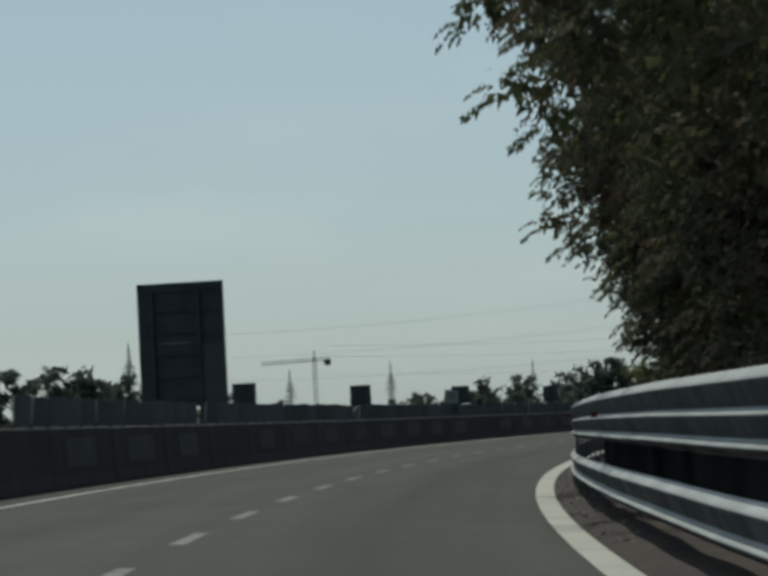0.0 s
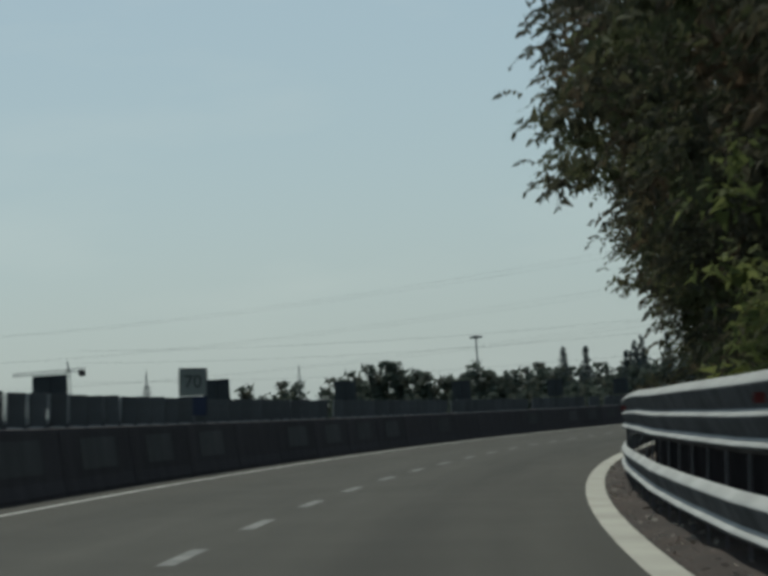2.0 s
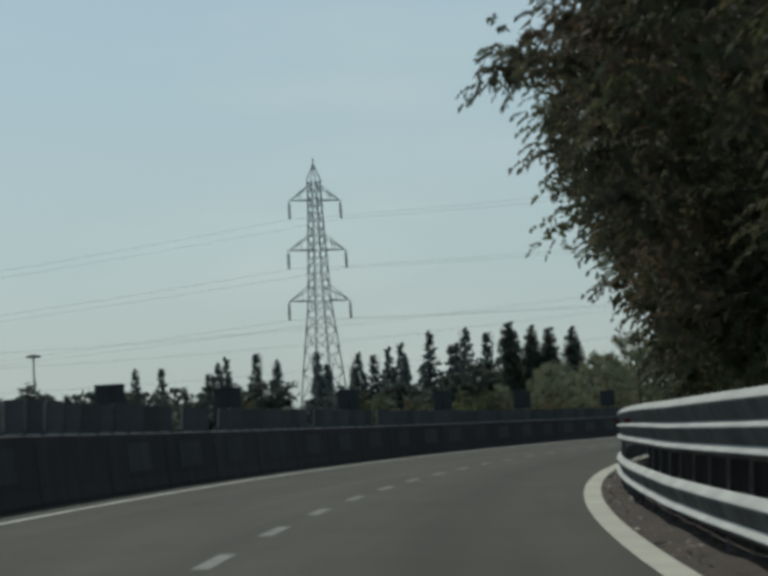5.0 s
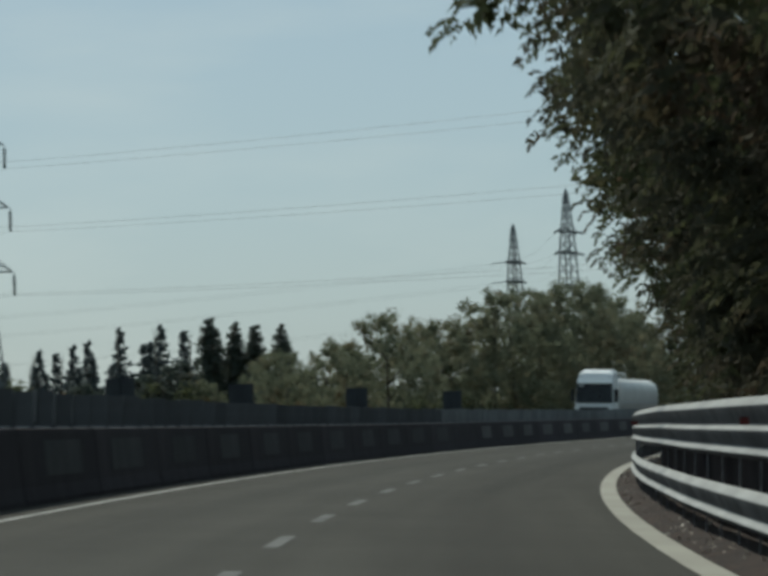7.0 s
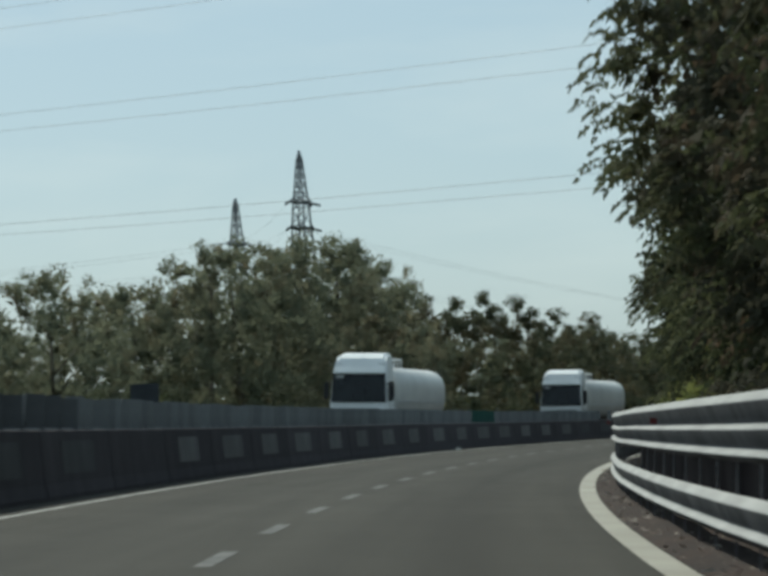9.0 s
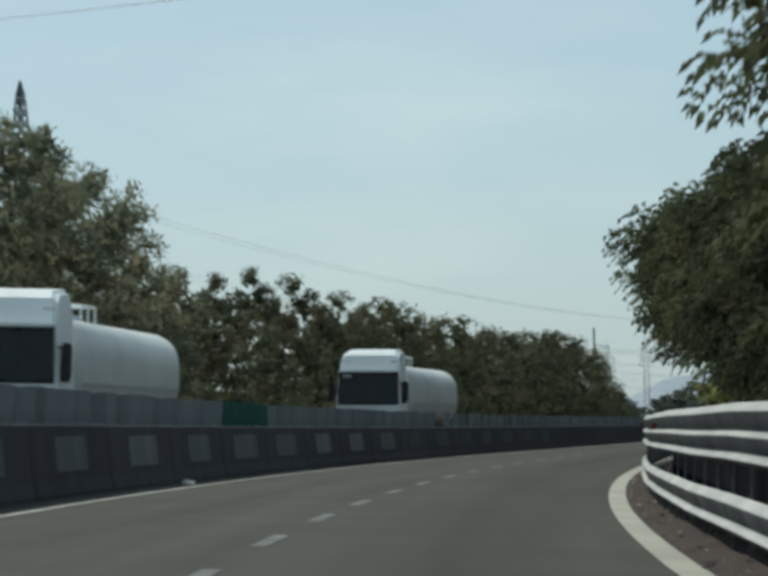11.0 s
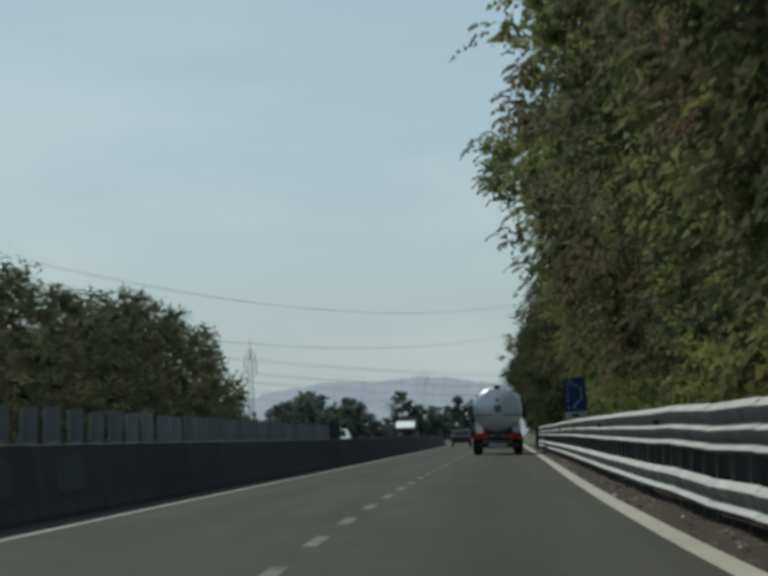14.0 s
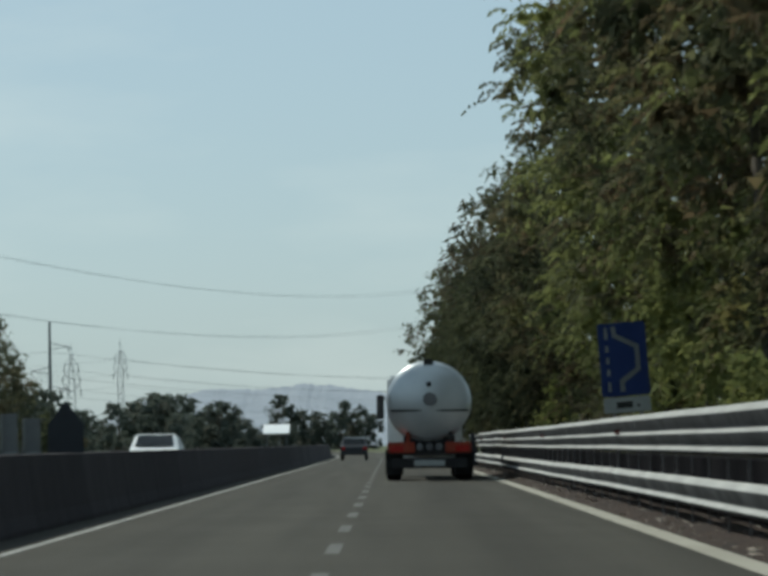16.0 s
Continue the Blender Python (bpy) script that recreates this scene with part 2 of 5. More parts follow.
def wear_bands(m):
    """Oil-dark lane centres and paler wheel tracks along the road, patchy, by the place across it."""
    n, l = m.node_tree.nodes, m.node_tree.links
    p = n["Principled BSDF"]
    src = p.inputs["Base Color"].links[0].from_socket
    uv, sep, mp, tx, ramp, mul = (n.new("ShaderNode" + k) for k in ("UVMap", "SeparateXYZ", "Mapping", "TexNoise", "ValToRGB", "Mix"))
    l.new(uv.outputs[0], sep.inputs[0])
    r = n.new("ShaderNodeMapRange")
    r.inputs["From Min"].default_value, r.inputs["From Max"].default_value = -4.0, 4.0
    l.new(sep.outputs[0], r.inputs["Value"])
    l.new(r.outputs[0], ramp.inputs[0])
    e = ramp.color_ramp.elements
    e[0].position, e[0].color = 0.0, (0.8, 0.8, 0.8, 1)
    e[1].position, e[1].color = 1.0, (0.85, 0.85, 0.85, 1)
    for pos, v in ((0.12, 1.05), (0.2, 1.0), (0.28, 0.9), (0.37, 1.06), (0.47, 0.98), (0.56, 1.03), (0.64, 0.93), (0.72, 0.74), (0.80, 0.9), (0.89, 1.0)):
        x = e.new(pos)
        x.color = (v, v, v, 1)
    l.new(uv.outputs[0], mp.inputs["Vector"])
    mp.inputs["Scale"].default_value = (1.6, 0.05, 1.0)
    l.new(mp.outputs[0], tx.inputs["Vector"])
    tx.inputs["Scale"].default_value, tx.inputs["Detail"].default_value = 1.0, 4
    r2 = n.new("ShaderNodeMapRange")
    r2.inputs["From Min"].default_value, r2.inputs["From Max"].default_value = 0.3, 0.7
    r2.inputs["To Min"].default_value, r2.inputs["To Max"].default_value = 0.85, 1.15
    l.new(tx.outputs[0], r2.inputs["Value"])
    both = n.new("ShaderNodeVectorMath")
    both.operation = "SCALE"
    l.new(ramp.outputs[0], both.inputs[0])
    l.new(r2.outputs[0], both.inputs["Scale"])
    mul.data_type, mul.blend_type = "RGBA", "MULTIPLY"
    mul.inputs["Factor"].default_value = 1.0
    l.new(src, mul.inputs["A"])
    l.new(both.outputs[0], mul.inputs["B"])
    l.new(mul.outputs["Result"], p.inputs["Base Color"])


wear_bands(M["asphalt"])


def streaks(m, scale):
    """Stretch a material's coarse pattern into upright streaks."""
    n, l = m.node_tree.nodes, m.node_tree.links
    mp = n.new("ShaderNodeMapping")
    mp.inputs["Scale"].default_value = scale
    for x in [x for x in n if x.type == "TEX_NOISE"]:
        src = x.inputs["Vector"].links[0].from_socket
        l.new(src, mp.inputs["Vector"])
        l.new(mp.outputs[0], x.inputs["Vector"])


for k in ("pale_concrete", "faint_concrete"):
    streaks(M[k], (1.0, 1.5, 0.5))
streaks(M["concrete"], (1.0, 1.6, 0.5))


# ---- building helpers ----
def link(name, bm, material, parent=None, label="", smooth=False):
    me = bpy.data.meshes.new(name)
    bm.to_mesh(me)
    bm.free()
    for x in (material if isinstance(material, (list, tuple)) else [material]):
        me.materials.append(x)
    if smooth:
        me.shade_smooth()
    ob = new(name, me)
    if parent:
        ob.parent = parent
    if label:
        tagged(ob, label)
    return ob


part = link


def from_arrays(name, verts, faces, material, smooth=False):
    me = bpy.data.meshes.new(name)
    me.from_pydata([tuple(v) for v in verts], [], [tuple(f) for f in faces])
    me.update()
    me.materials.append(material)
    if smooth:
        me.shade_smooth()
    return me


def strip(name, s0, s1, edges, material, step=4.0, wobble=0.0, kind="structure", label="", category="", smooth=True):
    """A sheet along the road; edges: (u, z) across it."""
    ss = np.arange(s0, s1 + step / 2, step)
    verts, faces, w = [], [], len(edges)
    for s in ss:
        for k, (u, z) in enumerate(edges):
            dz = wobble * noise.noise(Vector((s * 0.35, u * 1.3, 3.0))) if 0 < k < w - 1 else 0.0
            verts.append(at(s, u, z + dz))
    for i in range(len(ss) - 1):
        for k in range(w - 1):
            a = i * w + k
            faces.append((a, a + 1, a + 1 + w, a + w))
    me = from_arrays(name, verts, faces, material, smooth)
    lay = me.uv_layers.new(name="UVMap")
    across = [u for s in ss for u, z in edges]
    along = [s for s in ss for u, z in edges]
    for lp in me.loops:
        lay.data[lp.index].uv = (across[lp.vertex_index], along[lp.vertex_index])
    return tagged(new(name, me), label, category, kind=kind)


def prism(bm, profile, y0, y1):
    """Extrude a closed (x, z) profile from y0 to y1."""
    a = [bm.verts.new((x, y0, z)) for x, z in profile]
    b = [bm.verts.new((x, y1, z)) for x, z in profile]
    k = len(profile)
    for i in range(k):
        bm.faces.new((a[i], a[(i + 1) % k], b[(i + 1) % k], b[i]))
    bm.faces.new(a[::-1])
    bm.faces.new(b)
    bmesh.ops.recalc_face_normals(bm, faces=bm.faces)
    return bm


def box(bm, x0, x1, y0, y1, z0, z1, bevel=0.0):
    r = bmesh.ops.create_cube(bm, size=1.0, matrix=Matrix.Translation(((x0 + x1) / 2, (y0 + y1) / 2, (z0 + z1) / 2)) @ Matrix.Diagonal((x1 - x0, y1 - y0, z1 - z0, 1)))
    if bevel:
        es = list({e for v in r["verts"] for e in v.link_edges})
        bmesh.ops.bevel(bm, geom=es, offset=bevel, segments=2, affect="EDGES")
    return bm


def tube(bm, a, b, r0, r1=None, sides=6):
    a, b = Vector(a), Vector(b)
    d = b - a
    m = Matrix.Translation((a + b) / 2) @ d.to_track_quat("Z", "Y").to_matrix().to_4x4()
    bmesh.ops.create_cone(bm, cap_ends=True, segments=sides, radius1=r0, radius2=r0 if r1 is None else r1, depth=d.length, matrix=m)
    return bm


def empty(name, m, label, category, group="", kind=""):
    ob = new(name)
    ob.matrix_world = m
    return tagged(ob, label, category, group, kind)


# ---- ground, road and verges ----
gm = bmesh.new()
bmesh.ops.create_grid(gm, x_segments=40, y_segments=40, size=4800)
ground = link("ground", gm, M["grass"])
ground.location = (0, 400, -1.6)
tagged(ground, "dry grassy plain reaching to the horizon", "ground", kind="structure")
strip("embankment", -150, 1380, [(-60, -1.62), (-30, -1.2), (-17, -0.15), (-14.2, -0.03), (-4.9, -0.03), (4.0, -0.03), (5.6, -0.03), (9.0, 0.1), (22.0, 0.0), (60, -1.62)], M["grass"],
      label="grassy embankment that carries the road", category="embankment")
strip("road", -150, 1380, [(-3.98, 0.0), (-1.5, 0.004), (1.5, 0.004), (4.05, 0.0)], M["asphalt"], label="grey worn asphalt carriageway", category="road")
strip("opposite_road", -150, 1380, [(-13.8, 0.0), (-4.85, 0.0)], M["asphalt"], label="grey asphalt carriageway for oncoming traffic", category="road")
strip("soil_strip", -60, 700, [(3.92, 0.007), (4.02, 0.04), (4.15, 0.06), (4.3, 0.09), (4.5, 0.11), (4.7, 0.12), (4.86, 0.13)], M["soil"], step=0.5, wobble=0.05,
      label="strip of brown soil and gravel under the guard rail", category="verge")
strip("edge_line", -150, 1380, [(3.60, 0.006), (3.90, 0.006)], M["paint"], label="white painted edge line beside the soil strip", category="road line")
strip("edge_line", -150, 1380, [(-3.39, 0.006), (-3.28, 0.006)], M["dim_paint"], label="white painted edge line beside the concrete barrier", category="road line")
PHASE = -3.17
for i in range(-6, 120):
    s = PHASE + 7.5 * i
    ob = strip("lane_dash", s - 1.5, s + 1.5, [(-0.075, 0.009), (0.075, 0.009)], M["worn_paint"], step=1.5, label="worn white dash of the lane line", category="road line")
    tagged(ob, group="lane line")

# ---- median barrier: concrete segments 6.75 m long, with glare fins on top ----
median = empty("median_barrier", Matrix(), "sooty concrete median barrier with grey glare fins on top", "barrier", kind="structure")
JERSEY = [(0.0, 0.0), (0.0, 0.06), (-0.05, 0.24), (-0.15, 0.985), (-0.17, 1.0), (-0.45, 1.0), (-0.47, 0.985), (-0.57, 0.24), (-0.62, 0.06), (-0.62, 0.0)]
bm = prism(bmesh.new(), JERSEY, -3.36, 3.36)
seg_me = None
pad_me = None
for i in range(-14, 128):
    s = 385.0 + 6.75 * (i - 55)
    if seg_me is None:
        ob = part("barrier_segment", bm, M["concrete"], median)
        seg_me = ob.data
    else:
        ob = new("barrier_segment", seg_me)
        ob.parent = median
    ob.matrix_world = stand(s, -3.93)
    # paler repaired panel in the middle of the face
    rnd = random.Random(i).random()
    if s < 474 and (rnd < 0.7 or s > 325):
        if pad_me is None:
            pb = bmesh.new()
            vs = [(-0.066, 0.36), (-0.130, 0.84)]
            q = [pb.verts.new((x - 0.012 + k * 0.02, y, z)) for k in (0, 1) for y in (-1.6, 1.6) for x, z in vs]
            for f in ((4, 6, 7, 5), (0, 1, 3, 2), (0, 4, 5, 1), (2, 3, 7, 6), (1, 5, 7, 3), (0, 2, 6, 4)):
                pb.faces.new([q[j] for j in f])
            bmesh.ops.recalc_face_normals(pb, faces=pb.faces)
            o2 = part("repair_panel", pb, M["pale_concrete"], median)
            pad_me = o2.data
            pad_dark = pad_me.copy()
            pad_dark.materials[0] = M["faint_concrete"]
            o2.data = pad_dark
        else:
            o2 = new("repair_panel", pad_me if 325 < s < 428 else pad_dark)
            o2.parent = median
        rp = random.Random(900 + i)
        o2.matrix_world = stand(s + rp.uniform(-0.3, 0.3), -3.93) @ Matrix.Diagonal((1, rp.uniform(0.82, 1.1), 1, 1))

fb = bmesh.new()
prism(fb, [(-0.165, 0.0), (-0.158, 0.035), (-0.125, 0.10), (-0.125, 0.475), (-0.105, 0.50), (0.115, 0.50), (0.13, 0.485), (0.13, 0.06), (0.145, 0.0)], -0.015, 0.015)
box(fb, -0.10, 0.10, -0.035, 0.035, 0.0, 0.03, 0.006)
whole = len(fb.faces)
prism(fb, [(-0.150, 0.05), (-0.128, 0.105), (-0.128, 0.475), (-0.106, 0.50), (-0.088, 0.50), (-0.100, 0.465), (-0.100, 0.11), (-0.118, 0.05)], -0.045, -0.018)
fb.faces.ensure_lookup_table()
# the left lip takes the paler colour that stands in for caught light
for f in fb.faces[whole:]:
    f.material_index = 1
fin_me = None
rf = random.Random(4)
for first, last, gap in ((-30, 165, 1.7), (165, 318, 1.7), (318, 404, 0.8), (404, 440, 1.1), (442.5, 541, 2.35)):
    fins = empty("glare_screen", Matrix(), "row of upright grey plastic glare fins on the median barrier", "glare screen", kind="structure")
    s = float(first)
    while s < last:
        if not (gap < 1 and (s - 385.0 + 3.375) % 6.75 > 6.0) and rf.random() > 0.04:
            if fin_me is None:
                ob = part("fin", fb, M["fin"], fins)
                fin_me = ob.data
                fin_me.materials.append(M["fin_edge"])
                fin_green_me, fin_dark_me = fin_me.copy(), fin_me.copy()
                fin_green_me.materials[0] = M["fin_green"]
                fin_dark_me.materials[0] = M["fin_dark"]
                ob.data = fin_dark_me
            else:
                ob = new("fin", fin_green_me if 396 < s < 403 else fin_me if s > 318 else fin_dark_me)
                ob.parent = fins
            ob.matrix_world = stand(s, -4.24, 1.0, rf.uniform(-14, 14) * (0.4 if s > 440 else 0.8)) @ pose(0, 0, 0, 0, rf.uniform(-2.5, 2.5), 0) @ Matrix.Diagonal(((0.85 if s > 440 else 1.15) * rf.uniform(0.94, 1.08), 1, rf.uniform(0.96, 1.05), 1))
        s += gap * rf.uniform(0.97, 1.03)

# ---- added low wall: its near-black stands in for the shade behind the guard rail ----
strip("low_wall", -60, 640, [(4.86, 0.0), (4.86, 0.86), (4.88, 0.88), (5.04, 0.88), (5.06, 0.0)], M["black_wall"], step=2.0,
      label="low near-black wall added behind the guard rail to darken its gaps", category="low wall", smooth=False)

# ---- guard rail: triple-wave beam above, double-wave beam below, on posts ----
rail = empty("guard_rail", Matrix(), "galvanised steel guard rail with a triple-wave and a double-wave beam on posts", "guard rail", kind="structure")


def wave(crests, lo, hi):
    """An open (x, z) corrugated profile from the top down; crests: (top, drop of the upward flank); x towards the road is negative."""
    p = [(0.0, hi)]
    for k, (z, d) in enumerate(crests):
        zn = crests[k + 1][0] if k + 1 < len(crests) else lo
        p += [(-0.050, z - d * 0.72), (-0.070, z - d * 0.92), (-0.078, z - d - 0.012), (-0.075, z - d - 0.030), (-0.016, zn + 0.022), (0.0, zn)]
    p[-1] = (0.0, lo)
    return p


def beam_mesh(name, profile, length):
    """A corrugated sheet with rounded waves, 4 mm thick, open at its ends."""
    b = bmesh.new()
    t, y = 0.004, length / 2
    loop = profile + [(x + t, z) for x, z in profile[::-1]]
    k, n = len(loop), len(profile)
    near = [b.verts.new((x, -y, z)) for x, z in loop]
    far = [b.verts.new((x, y, z)) for x, z in loop]
    for i in range(k):
        f = b.faces.new((near[i], near[(i + 1) % k], far[(i + 1) % k], far[i]))
        f.smooth = i not in (n - 1, k - 1)
        # shade is painted in: lower flanks take the darker steel, upper flanks stay pale
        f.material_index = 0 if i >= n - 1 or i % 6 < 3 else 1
    bmesh.ops.recalc_face_normals(b, faces=b.faces)
    me = bpy.data.meshes.new(name)
    b.to_mesh(me)
    b.free()
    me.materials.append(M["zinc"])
    me.materials.append(M["flank_shade"])
    return me


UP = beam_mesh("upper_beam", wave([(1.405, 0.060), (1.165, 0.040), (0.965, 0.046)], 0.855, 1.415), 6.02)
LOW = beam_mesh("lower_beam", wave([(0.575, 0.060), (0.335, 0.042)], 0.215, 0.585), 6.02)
rr = random.Random(9)
RAIL_U = 4.28
# rail height offsets along its length, fitted to the camera's view
RAIL_FIT_S = [24, 40, 72, 88, 104, 121, 137, 217, 233, 249, 265, 344, 360, 376, 408, 424, 472, 505]
RAIL_FIT_Z = [0.045, -0.02, -0.014, 0.007, -0.015, 0.005, 0.0, 0.01, 0.011, 0.02, 0.011, -0.02, -0.044, 0.0, -0.035, -0.01, 0.0, 0.027]
jolt = [float(np.interp(6.0 * (i - 8) - 3.0, RAIL_FIT_S, RAIL_FIT_Z)) + rr.gauss(0, 0.008) for i in range(260)]
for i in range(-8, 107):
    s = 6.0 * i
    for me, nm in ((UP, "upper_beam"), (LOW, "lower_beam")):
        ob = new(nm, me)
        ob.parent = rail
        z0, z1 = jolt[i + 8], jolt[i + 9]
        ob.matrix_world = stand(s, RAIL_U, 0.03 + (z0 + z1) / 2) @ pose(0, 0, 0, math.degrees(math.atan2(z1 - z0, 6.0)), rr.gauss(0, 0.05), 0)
pb = bmesh.new()
prism(pb, [(0.008, 0.0), (0.008, 1.36), (0.024, 1.36), (0.024, 0.0)], -0.016, 0.016)
post_me = None
for i in range(300):
    s = 20 + 2.02 * i
    if post_me is None:
        ob = part("post", pb, M["zinc_dull"], rail)
        post_me = ob.data
    else:
        ob = new("post", post_me)
        ob.parent = rail
    ob.matrix_world = stand(s, RAIL_U)
# small red reflectors on the rail
ref = mat("red_reflector", (0.07, 0.010, 0.010), (0.12, 0.014, 0.013), 5.0, 0.3, bump=0.0)
rb = bmesh.new()
box(rb, -0.10, -0.02, -0.008, 0.008, -0.035, 0.035, 0.004)
rb_me = None
for i in range(28):
    s = 18 + 24.0 * i
    if rb_me is None:
        ob = part("reflector", rb, ref, rail, "small red reflector")
        rb_me = ob.data
    else:
        ob = new("reflector", rb_me)
        ob.parent = rail
    ob.matrix_world = stand(s, RAIL_U - 0.02, 1.235)


# ---- trees ----
def fast_mesh(name, corners, material):
    """A mesh of loose three-cornered leaves."""
    n = len(corners) // 3
    me = bpy.data.meshes.new(name)
    me.vertices.add(n * 3)
    me.vertices.foreach_set("co", corners.astype(np.float32).ravel())
    me.loops.add(n * 3)
    me.loops.foreach_set("vertex_index", np.arange(n * 3, dtype=np.int32))
    me.polygons.add(n)
    me.polygons.foreach_set("loop_start", (np.arange(n) * 3).astype(np.int32))
    me.update(calc_edges=True)
    me.materials.append(material)
    return me


def profile(shape, f):
    if shape == "round":
        return math.sqrt(max(0.06, 1 - (abs(f - 0.42) / 0.6) ** 2.4))
    if shape == "cone":
        return 1.02 - f
    if shape == "column":
        return math.sin(math.pi * min(1.0, 0.12 + 0.86 * f)) ** 0.6
    return float(np.interp(f, [0, 0.08, 0.18, 0.30, 0.43, 0.56, 0.70, 0.87, 1.0], [0.32, 0.40, 0.54, 0.72, 0.90, 1.0, 0.98, 0.80, 0.42]))


def tree(name, seed, height, radius, low, boughs, clumps, leafcount, leaf, droop, material, shape="round", trunk=0.16, inner=8, full=(0.38, 0.54), bulk=0.32, lobe=(0.25, 0.46), fronds=0, rachis=0.48, label="", category="tree", facing=False):
    """A tree at the origin: tapered trunk, limbs out to the boughs, each bough with clumps of small leaves round a dense inside."""
    rng = np.random.default_rng(seed)
    top = empty(name, Matrix(), label, category)
    mids = []
    for c in range(boughs):
        f = (c + rng.uniform(0, 1)) / boughs
        size = radius * rng.uniform(*lobe) * (0.8 if f > 0.9 else 1.0)
        if shape == "cone":
            size = radius * (0.45 * profile(shape, f) + 0.07)
        if shape == "column":
            size = radius * profile(shape, f) * rng.uniform(0.55, 0.8) + 0.1 * radius
        r = max(0.0, radius * profile(shape, f) * rng.uniform(0.80, 1.18) - size * 0.9)
        ang = c * 2.39996 + rng.uniform(-0.5, 0.5)
        mids.append((np.array([r * math.cos(ang), r * math.sin(ang), low + size * 0.6 + (height - low - size * 1.4) * f]), size, ang))
    T = []

    def leaves(centre, reach, count, length, width, radial, near, far, flat):
        d = rng.normal(size=(count, 3)) + radial
        d /= np.linalg.norm(d, axis=1)[:, None]
        pos = centre + d * (reach * rng.uniform(near, far, count))[:, None] * np.array([1.0, 1.0, flat])
        out = d + np.array([0, 0, 0.35])
        side = np.cross(out, rng.normal(size=(count, 3)))
        side /= np.linalg.norm(side, axis=1)[:, None] + 1e-9
        t = side * 0.75 + d * 0.55 + rng.normal(scale=0.15, size=(count, 3))
        t[:, 2] -= droop
        t /= np.linalg.norm(t, axis=1)[:, None]
        w = np.cross(t, out + rng.normal(scale=0.3, size=(count, 3)))
        w /= np.linalg.norm(w, axis=1)[:, None] + 1e-9
        L = (length * rng.uniform(0.65, 1.35, count))[:, None]
        h = width / length * 0.5
        T.append(np.stack([pos + w * L * h - t * L * 0.4, pos + t * L * 0.6, pos - w * L * h - t * L * 0.4], 1).reshape(-1, 3))

    def pinnate(centre, reach, count, toward):
        """Arching fronds with pairs of hanging narrow leaflets, standing out of a clump."""
        d = rng.normal(size=(count, 3)) * 0.85 + toward
        d /= np.linalg.norm(d, axis=1)[:, None]
        pos = centre + d * (reach * rng.uniform(0.35, 0.85, count))[:, None]
        out = d * np.array([1.0, 1.0, 0.6]) + np.array([0, 0, 0.22])
        out /= np.linalg.norm(out, axis=1)[:, None]
        side = np.cross(out, np.array([0, 0, 1.0]) + rng.normal(scale=0.35, size=(count, 3)))
        side /= np.linalg.norm(side, axis=1)[:, None] + 1e-9
        length = rachis * rng.uniform(0.65, 1.2, count)
        for k in range(6):
            f = (k + 0.6) / 5
            stem = pos + out * (length * min(f, 1.0))[:, None]
            stem[:, 2] -= 0.62 * length * min(f, 1.0) ** 2
            for sg in ((-1, 1) if k < 5 else (0,)):
                q = side * sg * 0.7 + out * 0.5 + rng.normal(scale=0.16, size=(count, 3))
                q[:, 2] -= 0.75
                q /= np.linalg.norm(q, axis=1)[:, None]
                w = out + rng.normal(scale=0.45, size=(count, 3))
                w -= q * np.sum(w * q, axis=1)[:, None]
                w /= np.linalg.norm(w, axis=1)[:, None] + 1e-9
                L = (leaf * rng.uniform(0.75, 1.2, count))[:, None]
                T.append(np.stack([stem + q * L * 0.2 + w * L * 0.26, stem + q * L, stem + q * L * 0.2 - w * L * 0.26], 1).reshape(-1, 3))

    for mid, size, ang in mids:
        radial = np.array([math.cos(ang), math.sin(ang), 0.25])
        back = facing and math.cos(ang) > 0.35
        big = min(size * bulk, (1.9 if fronds else 2.2) * leaf)
        leaves(mid, size, inner, big, big * 0.7, radial * 0.2, 0.0, 0.75 if fronds else 0.58, 0.85)
        for c in range(2 if back else clumps):
            d = rng.normal(size=3) + radial * 0.75
            d /= np.linalg.norm(d)
            r = size * rng.uniform(*full)
            m = mid + d * (size * rng.uniform(0.60, 0.90)) * np.array([1.0, 1.0, 0.85])
            leaves(m, r, leafcount // 4 if back else leafcount, leaf * (1.35 if back else 1.0), leaf * 0.42 * (1.35 if back else 1.0), d * 0.45, 0.34, 0.76 if fronds else 0.97, 0.8)
            if fronds and not back:
                pinnate(m, r, fronds, d * 0.7 + radial * 0.5)
            core = min(r * 0.5, max(0.19, leaf * (1.7 if fronds else 1.08)))
            leaves(m, r, (38 if fronds else 14) if core < r * 0.4 else (16 if fronds else 7), core, core * 0.6, d * 0.2, 0.0, 0.80 if fronds else 0.62, 0.8)
    crown = new("crown", fast_mesh("crown", np.concatenate(T), material))
    crown.parent = top
    bm = bmesh.new()
    lean = rng.uniform(-0.25, 0.25, 2)
    knots = [Vector((lean[0] * k, lean[1] * k, height * (0.97 if shape == "cone" else 0.82) * k / 4 - (0.3 if k == 0 else 0))) for k in range(5)]
    for k in range(4):
        tube(bm, knots[k], knots[k + 1], trunk * (1 - k * 0.21), trunk * (1 - (k + 1) * 0.21), 7)
